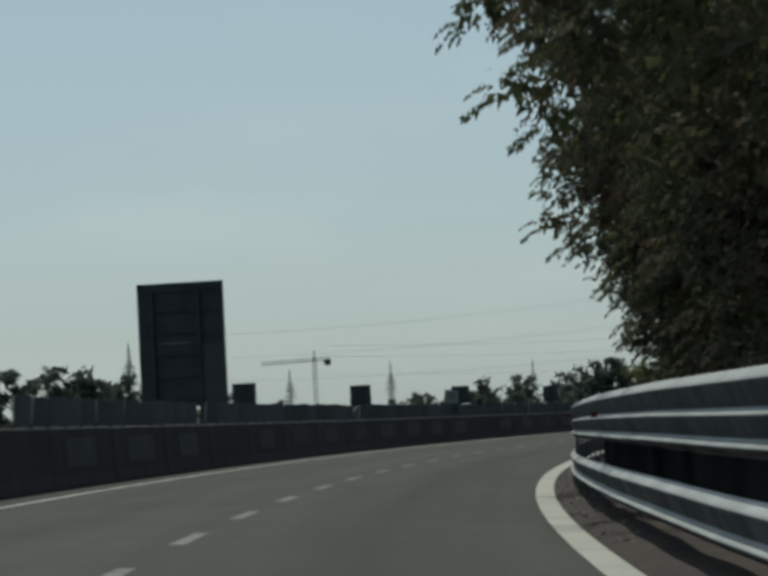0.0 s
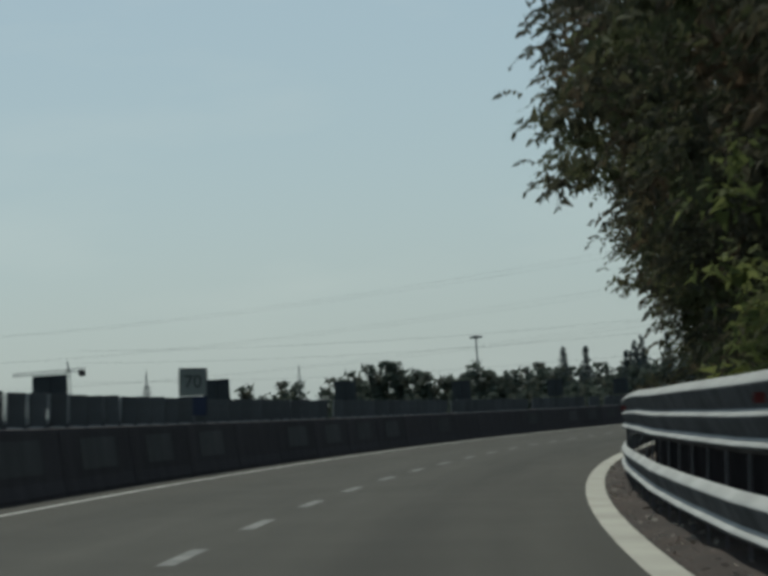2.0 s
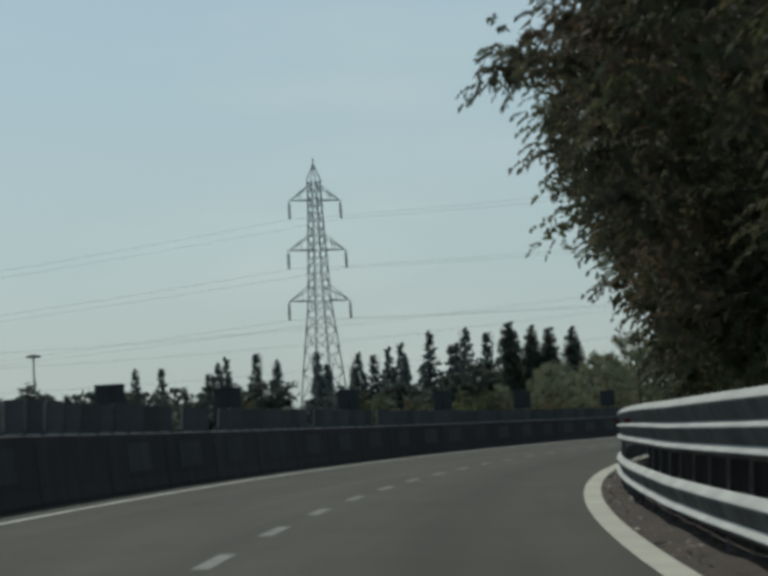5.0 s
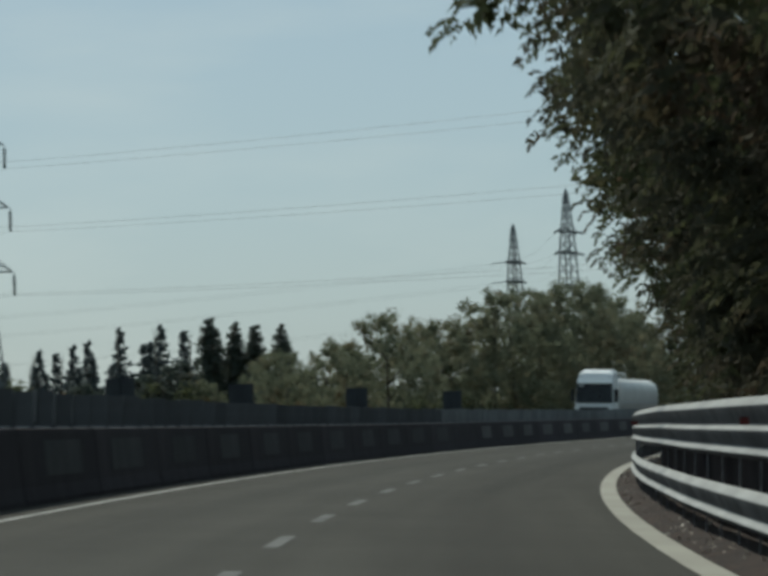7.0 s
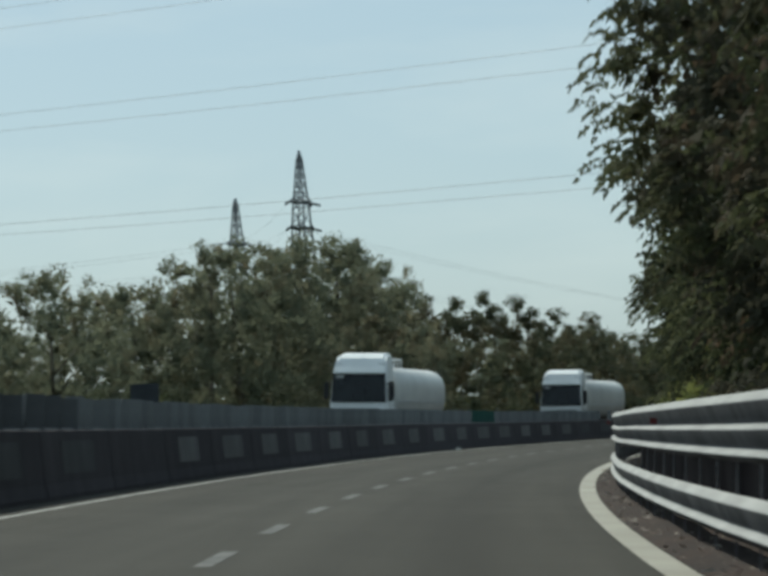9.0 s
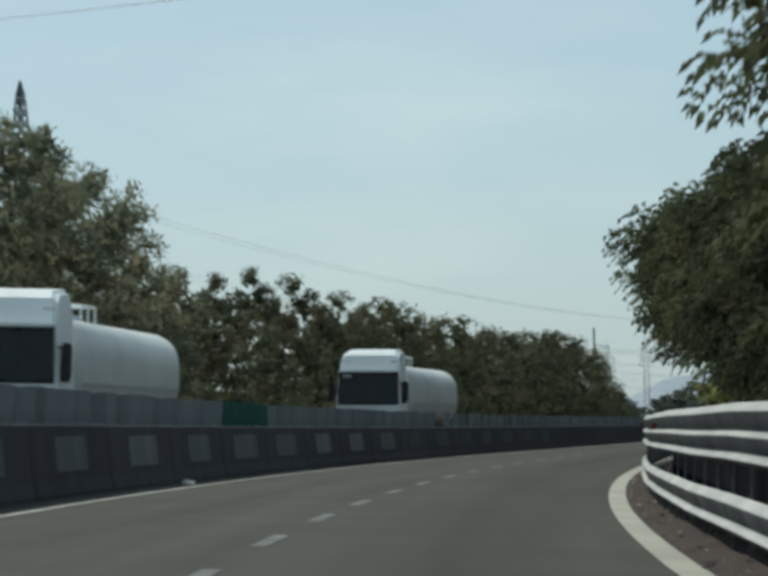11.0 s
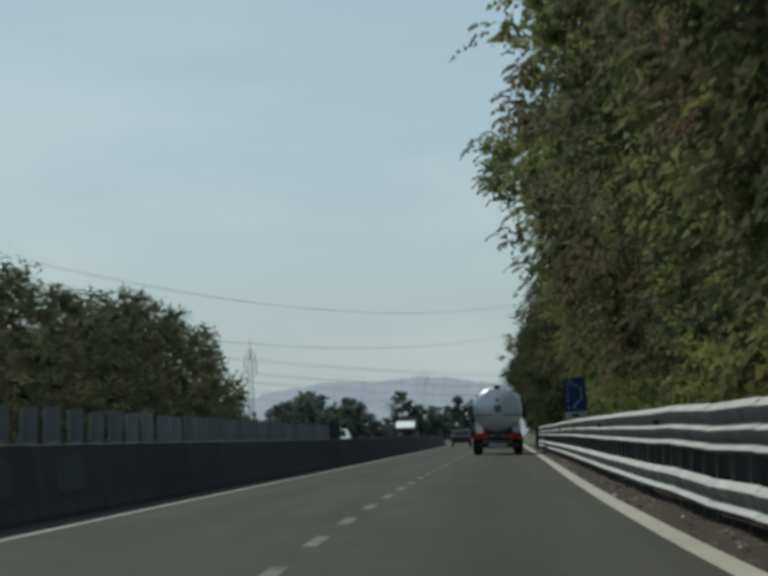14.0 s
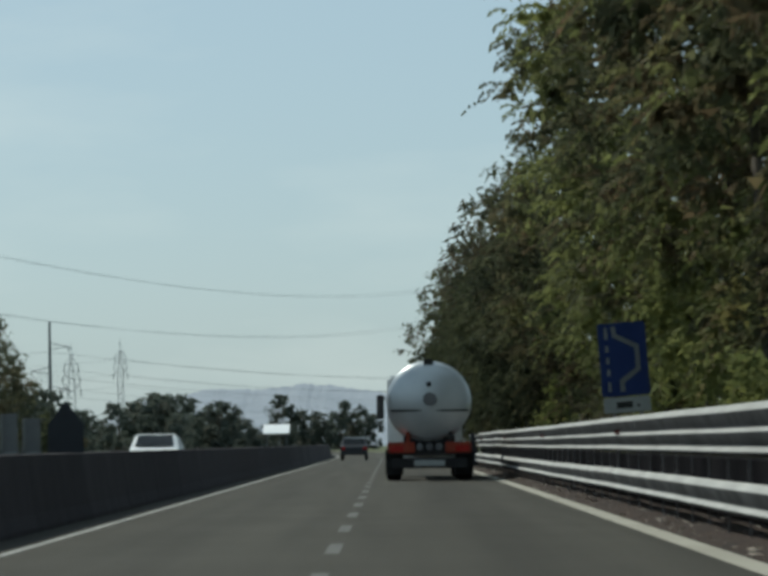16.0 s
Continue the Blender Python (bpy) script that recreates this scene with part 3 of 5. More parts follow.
    for mid, size, ang in mids[::6 if shape == "round" and boughs > 30 else 2]:
        m = Vector(mid)
        k = min(3.6, max(0.6, (m.z - 0.22 * m.xy.length) / (height * 0.82) * 4 * 0.8))
        a = knots[int(k)].lerp(knots[int(k) + 1], k % 1)
        h = a.lerp(m, 0.5) + Vector((0, 0, 0.12 * (m - a).length))
        tube(bm, a, h, trunk * 0.34, trunk * 0.2, 4)
        tube(bm, h, m, trunk * 0.2, trunk * 0.06, 4)
    part("trunk", bm, M["bark"], top, smooth=True)
    return top


SIZES = [(16.5, 5.2), (17.5, 5.5), (15.5, 5.0), (17.0, 5.6), (16.0, 5.1)]
RIGHT = [tree("roadside_tree", 100 + k, h, r, 1.5, 42, 6, 10, 0.17, 0.35, M["robinia"], "hang", 0.15, 60, (0.38, 0.54), fronds=6,
              label="tall dense roadside tree with hanging feathery dark green leaves", facing=True) for k, (h, r) in enumerate(SIZES)]
# same crowns in the paler leaf colour, for the stretch lit from the side
LIGHT = [tree("roadside_tree", 105 + k, h, r, 1.5, 42, 6, 10, 0.175, 0.35, M["sunlit_robinia"], "hang", 0.15, 60, (0.38, 0.54), fronds=6,
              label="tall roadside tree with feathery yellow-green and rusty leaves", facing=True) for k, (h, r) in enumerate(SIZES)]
SMALL = [tree("young_tree", 110 + k, h, r, 1.3, 26, 5, 9, 0.165, 0.35, M["deep_green"], "hang", 0.09, 45, fronds=7, rachis=0.45,
              label="young roadside tree with a feathery green crown", facing=True) for k, (h, r) in enumerate([(8.6, 2.9), (9.2, 3.1)])]
CLEAR = [tree("young_tree", 113 + k, h, r, 3.4, 22, 5, 9, 0.165, 0.35, M["deep_green"], "hang", 0.10, 45, fronds=7, rachis=0.45,
              label="young roadside tree with a bare stem under its green crown", facing=True) for k, (h, r) in enumerate([(8.6, 2.9), (9.2, 3.1)])]
LEANING = [tree("roadside_tree", 131, 14.8, 6.2, 9.2, 26, 6, 12, 0.18, 0.35, M["leaves"], "round", 0.15, 50, (0.38, 0.56), fronds=7,
                label="roadside tree with a pale green crown reaching out over the road", facing=True)]
BEHIND = [tree("tree_behind", 120 + k, h, 4.6, 0.4, 22, 2, 12, 0.5, 0.3, M["robinia"], "hang", 0.18, 16, (0.5, 0.7), 0.26,
               label="tall dense tree behind the roadside row") for k, h in enumerate((18.5, 20.0))]
SHRUB = [tree("roadside_bush", 140 + k, h, r, 0.1, 8, 4, 34, 0.13, 0.3, M["leaves"] if k > 2 else M["robinia"], "round", 0.05, 10, (0.45, 0.62), lobe=(0.38, 0.56),
              label=("leafy yellow-green roadside bush" if k > 2 else "dense dark green roadside bush") + " behind the guard rail", category="bush")
         for k, (h, r) in enumerate([(2.6, 1.6), (3.2, 1.8), (2.2, 1.5), (3.4, 1.8), (4.4, 2.1)])]


def put(src, s, u, z, turn, scale, group=""):
    ob = copy_thing(src, Matrix.Translation(at(s, u, z)) @ pose(0, 0, 0, 0, 0, turn) @ Matrix.Diagonal((scale, scale, scale, 1)))
    if group:
        tagged(ob, group=group)
    return ob


def put_away(src):
    for o in (src, *src.children_recursive)[::-1]:
        bpy.data.objects.remove(o)


rt = random.Random(21)
REACH = (5.2, 5.5, 5.0, 5.6, 5.1)
EDGE_S = [20, 60, 75, 95, 112, 150, 170, 225, 252, 290, 325, 335, 345, 356, 364, 371, 384, 394, 404, 418, 428, 438, 470, 500, 520, 590, 610, 640, 660]
EDGE_U = [2.8, 3.3, 3.2, 3.1, 2.75, 2.9, 2.8, 2.2, 2.2, 2.6, 3.4, 4.7, 5.7, 5.5, 4.0, 4.1, 5.1, 5.0, 4.2, 3.5, 3.0, 2.7, 2.6, 2.4, 2.7, 4.0, 3.0, 2.2, 2.2]
s, last = 22.0, -1
while s < 660:
    k = rt.randrange(5)
    if k == last:
        k = (k + 2) % 5
    last = k
    sc = rt.uniform(0.9, 1.08)
    sc *= float(np.interp(s, [325, 338, 368, 374, 390, 398, 408, 416, 430, 442, 460, 480, 575, 592, 605, 615], [0.9, 0.5, 0.48, 0.33, 0.32, 0.44, 0.47, 0.48, 0.47, 0.58, 0.68, 0.92, 1, 0.8, 0.6, 0.55]))
    u = float(np.interp(s, EDGE_S, EDGE_U)) + REACH[k] * sc * 1.0 + rt.uniform(-0.2, 0.5)
    if sc < 0.72:
        u = float(np.interp(s, EDGE_S, EDGE_U)) + (2.9, 3.1)[k % 2] * sc / 0.54 + rt.uniform(-0.2, 0.4)
        put((CLEAR if 398 < s < 456 else SMALL)[k % 2], s, u, -0.1, rt.uniform(-50, 20) - math.degrees(heading(s)), sc / 0.54, "trees along the guard rail")
        s += rt.uniform(4.6, 6.0)
        continue
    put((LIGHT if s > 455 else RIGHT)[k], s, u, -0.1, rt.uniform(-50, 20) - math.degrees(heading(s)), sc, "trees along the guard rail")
    s += rt.uniform(9.2, 11.8) * max(0.5, min(1.0, sc * 1.15))
s = 10.0
while s < 830:
    put(BEHIND[rt.randrange(2)], s, 15.0 + rt.uniform(-1.0, 1.5) - (6.0 if s > 665 else 0), 0.0, rt.uniform(0, 360), rt.uniform(0.9, 1.1) * (0.4 if 330 < s < 470 else 1), "trees behind the roadside row")
    s += rt.uniform(8.5, 11.0)
s = 18.0
while s < 665:
    fresh = rt.random() < float(np.interp(s, [300, 345, 390, 430, 470], [0.0, 0.8, 0.3, 0.6, 0.8]))
    if 544 < s < 558:
        s += 3.0
        continue
    put(SHRUB[3 + rt.randrange(2) if fresh else rt.randrange(3)], s, (7.0 if fresh else 6.8) + rt.uniform(-0.2, 0.6) + (1.5 if 396 < s < 432 else 0.0), 0.0, rt.uniform(0, 360), rt.uniform(0.8, 1.1), "bushes along the guard rail")
    s += rt.uniform(3.8, 5.2)

# a tree that leans far out over the road, and single fresh bushes in front of the dark row
put(LEANING[0], 550, 7.2, -0.1, -20 - math.degrees(heading(550)), 1.0, "trees along the guard rail")
for s, u, k in ((75, 6.6, 0.9), (80, 6.9, 1.25), (464, 6.4, 1.0), (469, 6.7, 1.15), (489, 6.8, 1.0)):
    put(SHRUB[4], s, u, 0.0, 70 * s, k, "bushes along the guard rail")

# dry leaves, chips and scraps along the edge of the road
rl = np.random.default_rng(12)
lv = []
for k in range(4200):
    s = float(rl.uniform(10, 640))
    u = 3.93 + abs(float(rl.normal(0.0, 0.36)))
    u = min(u, 4.8)
    p = np.array(at(s, u, float(np.interp(u, [3.9, 4.1, 4.5, 4.9], [0.01, 0.05, 0.11, 0.13])) + 0.03 * rl.uniform()))
    q = rl.normal(size=(3, 3)) * rl.uniform(0.014, 0.040)
    q[:, 2] *= 0.5
    lv.append(p + q)
tagged(new("litter", fast_mesh("litter", np.concatenate(lv), M["litter"])), "scattered dry leaves and pale scraps on the verge", "litter", kind="stuff")

# ---- distance: hills, far trees, pylons, wires, masts ----
def hills():
    """A low wooded ridge far off, haze painted in as a pale, faintly glowing colour."""
    m = bpy.data.materials.new("hazy_hills")
    m.use_nodes = True
    n, l = m.node_tree.nodes, m.node_tree.links
    p = n["Principled BSDF"]
    tx, mx = n.new("ShaderNodeTexNoise"), n.new("ShaderNodeMix")
    tc = n.new("ShaderNodeTexCoord")
    l.new(tc.outputs["Object"], tx.inputs["Vector"])
    tx.inputs["Scale"].default_value, tx.inputs["Detail"].default_value = 0.022, 9
    mx.data_type = "RGBA"
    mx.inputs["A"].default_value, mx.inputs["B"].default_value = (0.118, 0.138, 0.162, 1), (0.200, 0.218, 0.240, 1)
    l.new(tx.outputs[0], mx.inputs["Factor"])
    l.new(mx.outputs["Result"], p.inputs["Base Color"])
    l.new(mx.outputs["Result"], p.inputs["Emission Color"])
    # the ridge glows a little to stand in for haze in front of it
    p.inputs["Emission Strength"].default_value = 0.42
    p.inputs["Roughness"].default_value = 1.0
    vs, fs = [], []
    angles = [-25 + 0.5 * i for i in range(114)] + [32 + 0.05 * i for i in range(240)] + [44 + 0.5 * i for i in range(52)]
    cols = len(angles)
    for deg in angles:
        a = radians(deg)
        rise = float(np.interp(deg, [30, 33.3, 34.13, 34.7, 35.05, 35.55, 36.15, 36.5, 37.0, 37.3, 37.6, 38.0, 39.0, 43], [27, 36, 65, 71, 76, 79, 76, 79, 84, 80, 79, 74, 66, 27]))
        rough = 0.05 * noise.noise(Vector((a * 160, 0, 3))) + 0.04 * noise.noise(Vector((a * 700, 0, 8)))
        for k in range(7):
            f = k / 6
            r = 3400 + 900 * f
            z = -20 + (rise * (1.0 + rough + (1 - f) * 0.2 * noise.noise(Vector((a * 90, f * 3, 0)))) + 20) * math.sin(f * math.pi / 2)
            vs.append((r * math.sin(a), 350 + r * math.cos(a), z))
    for i in range(cols - 1):
        for k in range(6):
            q = i * 7 + k
            fs.append((q, q + 7, q + 8, q + 1))
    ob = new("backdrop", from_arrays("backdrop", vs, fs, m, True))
    tagged(ob, "low wooded hills far away with haze painted in", "hills", kind="structure")


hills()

BROAD = [tree("broadleaf_tree", 200 + k, h, r, lo, nl, 5, 34, 0.25, 0.25, M["sunlit_leaves"], "round", 0.16, inn + 16, (0.42, 0.6), 0.55, (0.34, 0.54), label=lab)
         for k, (h, r, lo, nl, inn, lab) in enumerate([(10.0, 3.4, 1.2, 15, 8, "broad-crowned green tree beyond the road"), (11.0, 2.7, 1.6, 20, 10, "slender tree with an olive-green crown"),
                                                       (9.0, 3.9, 0.4, 16, 9, "low dense dark green tree with a rounded crown")])]
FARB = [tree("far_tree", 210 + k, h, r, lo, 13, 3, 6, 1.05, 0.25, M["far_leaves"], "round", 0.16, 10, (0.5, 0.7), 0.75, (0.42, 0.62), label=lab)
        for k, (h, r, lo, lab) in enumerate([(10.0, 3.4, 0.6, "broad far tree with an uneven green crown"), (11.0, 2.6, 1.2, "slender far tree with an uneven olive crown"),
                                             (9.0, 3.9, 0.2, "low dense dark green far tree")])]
LOWB = [tree("wayside_bush", 240 + k, h, r, lo, 8, 3, 34, 0.24, 0.25, M["rusty_leaves"] if k else M["deep_green"], "round", 0.08, 12, (0.45, 0.62), lobe=(0.38, 0.58), label=lab, category="bush")
        for k, (h, r, lo, lab) in enumerate([(5.0, 2.6, 0.1, "olive-green wayside bush with an uneven crown"), (6.0, 2.4, 0.3, "tall loose wayside bush turning brown")])]
WILLOW = [tree("willow", 260 + k, 10.0, r, 0.0, 34, 5, 40, 0.17, -0.6, M["copse_leaves"], "round", 0.15, 34, (0.40, 0.60), 0.5, (0.26, 0.42),
               label="bushy grey-green willow with upright feathery shoots") for k, r in enumerate((3.7, 3.2))]
COPSE_TREE = [tree("copse_tree", 250 + k, h, r, lo, nl, 4, 20, 0.27, 0.2, M["copse_leaves"], "round", 0.13, 10, (0.42, 0.6), 0.5, (0.36, 0.54), label=lab)
              for k, (h, r, lo, nl, lab) in enumerate([(9.0, 3.3, 0.3, 15, "full grey-green tree in a copse"), (9.0, 3.8, 0.2, 16, "broad olive tree in a dense copse")])]
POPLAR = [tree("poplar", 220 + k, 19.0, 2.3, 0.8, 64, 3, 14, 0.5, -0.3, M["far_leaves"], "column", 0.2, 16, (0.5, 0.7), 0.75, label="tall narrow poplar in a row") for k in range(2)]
CONIFER = [tree("conifer", 230 + k, h, r, 0.4, 56, 2, 6, 0.8, 0.2, M["hazed_needles"], "cone", 0.2, 4, (0.55, 0.75), 0.75, label="dark pointed conifer in a far plantation")
           for k, (h, r) in enumerate([(14.0, 3.6), (13.0, 2.9)])]


def grow(src, x, y, h, base, rnd, group):
    top = max(v.co.z for v in src.children[0].data.vertices)
    k = h / top
    tagged(copy_thing(src, Matrix.Translation((x, y, base)) @ pose(0, 0, 0, 0, 0, rnd.uniform(0, 360)) @ Matrix.Diagonal((k, k, k, 1))), group=group)


rg = random.Random(33)
FAR_WOOD = [(-79, 627, 18.9), (-70, 629, 19.3), (-64, 629, 19.0), (-61, 630, 15.9), (-55, 630, 16.7)] + [(22, 670, 13.0), (31, 670, 12.9), (41, 670, 13.1), (46, 669, 14.7), (50, 669, 15.7), (52, 669, 15.6), (56, 669, 14.6), (59, 668, 12.9), (63, 668, 11.6), (69, 667, 14.9), (72, 667, 12.6), (76, 667, 12.4), (81, 666, 13.2)]
MIXED = [(80, 731, 13.5), (83, 731, 13.0), (88, 730, 13.8), (91, 730, 14.8), (96, 729, 17.9), (101, 728, 17.6), (105, 728, 13.9), (110, 727, 16.1), (112, 727, 18.3)]
PLANTATION = [(116, 742, 19.8), (122, 741, 20.1), (126, 740, 18.7), (134, 739, 19.9), (142, 737, 19.4), (145, 737, 18.7), (148, 736, 20.2), (151, 735, 18.2), (156, 734, 23.0), (160, 733, 19.8), (163, 732, 23.3), (167, 731, 22.0)]
POPLARS = [(156, 672, 21.7), (160, 671, 21.0), (163, 670, 20.3), (167, 669, 20.4)]
WILLOWS = [(390, -27, 6.4), (396, -25, 7.2), (402, -23.5, 9.1), (409, -24, 7.7), (415, -23, 9.0), (418, -20.5, 11.0), (423, -20, 11.3), (428, -19, 11.6), (433, -18, 12.2), (439, -18.5, 11.8), (445, -18, 11.4), (450, -18.5, 10.2)]
ROW = [(456, 7.6), (463, 7.2), (471, 7.2), (479, 7.3), (488, 7.2), (497, 8.2), (505, 8.0), (513, 8.8), (520, 9.2), (529, 8.8), (538, 8.9), (547, 9.4), (556, 8.6), (566, 8.6), (575, 8.9), (584, 9.3), (592, 9.6), (600, 9.6), (609, 9.8), (617, 9.9), (626, 9.3), (634, 8.4), (641, 7.0)]
PALE_ROW = [(178, 557, 15.4), (182, 559, 14.9), (187, 561, 16.0), (192, 563, 15.5), (197, 566, 16.2), (202, 568, 15.7), (208, 571, 14.3), (214, 574, 13.9)]
for i, (x, y, h) in enumerate(FAR_WOOD):
    grow(FARB[i % 3], x, y, h, -1.6, rg, "far trees")
    grow(FARB[(i + 1) % 3], x + rg.uniform(-5, 5), y + 25, h * rg.uniform(0.75, 0.95), -1.6, rg, "far trees")
for i in range(46):
    x = -100 + i * 4.1 + rg.uniform(-1.5, 1.5)
    grow(FARB[(0, 2)[i % 2]], x, 600 - abs(x) * 0.25 + rg.uniform(-15, 15), rg.uniform(5.6, 7.4), -1.6, rg, "far trees")
for i in range(40):
    p = at(330 + i * 9, -70 - rg.uniform(0, 60))
    grow(BROAD[(2, 0)[i % 2]] if i > 20 else FARB[(0, 2)[i % 2]], p.x, p.y, rg.uniform(6.0, 8.5), -1.6, rg, "far trees")
for i in range(26):
    x = -75 + i * 6.4 + rg.uniform(-2, 2)
    grow(FARB[i % 3], x, 700 - abs(x) * 0.3 + rg.uniform(-10, 60), rg.uniform(8, 11), -1.6, rg, "far trees")
for i, (x, y, h) in enumerate(MIXED):
    grow(CONIFER[i % 2] if i % 3 else FARB[1], x, y, h, -1.6, rg, "plantation")
    grow(FARB[i % 3], x + rg.uniform(-4, 4), y - 12, h * rg.uniform(0.6, 0.78), -1.6, rg, "plantation")
    grow(FARB[(i + 2) % 3], x + rg.uniform(-4, 4), y + 12, h * rg.uniform(0.7, 0.85), -1.6, rg, "plantation")
for i, (x, y, h) in enumerate(PLANTATION):
    grow(CONIFER[i % 2], x, y, h, -1.6, rg, "plantation")
    grow(CONIFER[(i + 1) % 2], x + rg.uniform(-4, 4), y + 14, h * rg.uniform(0.7, 0.92), -1.6, rg, "plantation")
    grow(CONIFER[i % 2], x + rg.uniform(-5, 5), y + 24, h * rg.uniform(0.75, 0.95), -1.6, rg, "plantation")
    for dx in (-3, 2):
        grow(FARB[(i + dx) % 3], x + dx + rg.uniform(-2, 2), y - 15, h * rg.uniform(0.5, 0.72), -1.6, rg, "plantation")
for i, (x, y, h) in enumerate(POPLARS):
    grow(POPLAR[i % 2], x, y, h, -1.6, rg, "row of poplars")
    grow(POPLAR[(i + 1) % 2], x + rg.uniform(1.0, 2.6), y + 6, h * rg.uniform(0.85, 0.97), -1.6, rg, "row of poplars")
    grow(FARB[i % 3], x + 2, y - 30, h * 0.58, -1.6, rg, "row of poplars")
# feathery willows, then lower trees, beside the opposite carriageway
for i, (s, u, top) in enumerate(WILLOWS):
    p = at(s, u)
    grow(WILLOW[i % 2], p.x, p.y, top + 1.0, -1.0, rg, "willows beside the opposite carriageway")
    p = at(s + rg.uniform(-2, 3), u - rg.uniform(3.5, 6.0))
    grow(WILLOW[(i + 1) % 2], p.x, p.y, (top + 1.0) * rg.uniform(0.78, 0.92), -1.2, rg, "willows beside the opposite carriageway")
for i, (x, y, top) in enumerate(PALE_ROW):
    grow(BROAD[1], x, y, top + 1.6, -1.6, rg, "tall trees behind the roadside row")
    grow(COPSE_TREE[i % 2], x + rg.uniform(-3, 3), y - 9, (top + 1.6) * rg.uniform(0.6, 0.75), -1.6, rg, "tall trees behind the roadside row")
for i, (s, top) in enumerate(ROW):
    slim = 456 < s < 515
    p = at(s, -18.4 - rg.uniform(0, 1.4))
    grow(BROAD[1] if slim and i % 3 else BROAD[rg.choice((0, 2))], p.x, p.y, top + 0.9, -0.9, rg, "trees beside the opposite carriageway")
    if not slim:
        p = at(s + 3.5, -22.5)
        grow(BROAD[rg.choice((0, 2))], p.x, p.y, (top + 0.9) * rg.uniform(0.72, 0.9), -1.1, rg, "trees beside the opposite carriageway")
s = 300.0
while s < 668:
    p = at(s, -17.6 - rg.uniform(0, 1.0))
    grow(LOWB[rg.randrange(2)], p.x, p.y, rg.uniform(2.6, 4.4), -0.6, rg, "bushes beside the opposite carriageway")
    s += rg.uniform(3.8, 6.0)
# scattered trees ahead, where the road runs straight
for i, (x, y, h) in enumerate([(476, 913, 12.5), (481, 910, 11.1), (490, 904, 12.2), (494, 901, 9.6), (499, 897, 10.7), (524, 990, 14.2), (534, 984, 11.5), (545, 976, 9.9), (549, 973, 9.6), (552, 970, 10.3), (556, 968, 9.8), (558, 966, 9.2)]):
    grow(FARB[(2, 0, 1)[i % 3]], x, y, h, -1.6, rg, "trees far ahead")
    for dx, dy in ((-6, 30), (5, 18), (10, 40)):
        grow(FARB[(i + dy) % 3], x + dx + rg.uniform(-3, 3), y + dy, h * rg.uniform(0.55, 0.85), -1.6, rg, "trees far ahead")
for i in range(26):
    p = at(720 + i * 14, -24 - rg.uniform(0, 30))
    grow(FARB[i % 3], p.x, p.y, rg.uniform(3.5, 5.5), -1.6, rg, "trees far ahead")
for i in range(26):
    p = at(705 + i * 7, -15 - rg.uniform(0, 26))
    grow(FARB[i % 3], p.x, p.y, rg.uniform(4.6, 7.4), -1.2, rg, "trees far ahead")
for i in range(10):
    p = at(668 + i * 9, -21 - rg.uniform(0, 8))
    grow(FARB[1], p.x, p.y, rg.uniform(4.0, 6.8), -1.2, rg, "trees far ahead")

STEEL = mat("pylon_steel", (0.09, 0.098, 0.105), (0.18, 0.19, 0.20), 0.8, 0.6, 0.5, bump=0.0)
CABLE = mat("cable", (0.16, 0.17, 0.18), (0.24, 0.25, 0.26), 1.0, 0.6, 0.3, bump=0.0)
GLASS_INS = mat("insulator", (0.06, 0.07, 0.07), (0.12, 0.13, 0.13), 4.0, 0.3, bump=0.0)


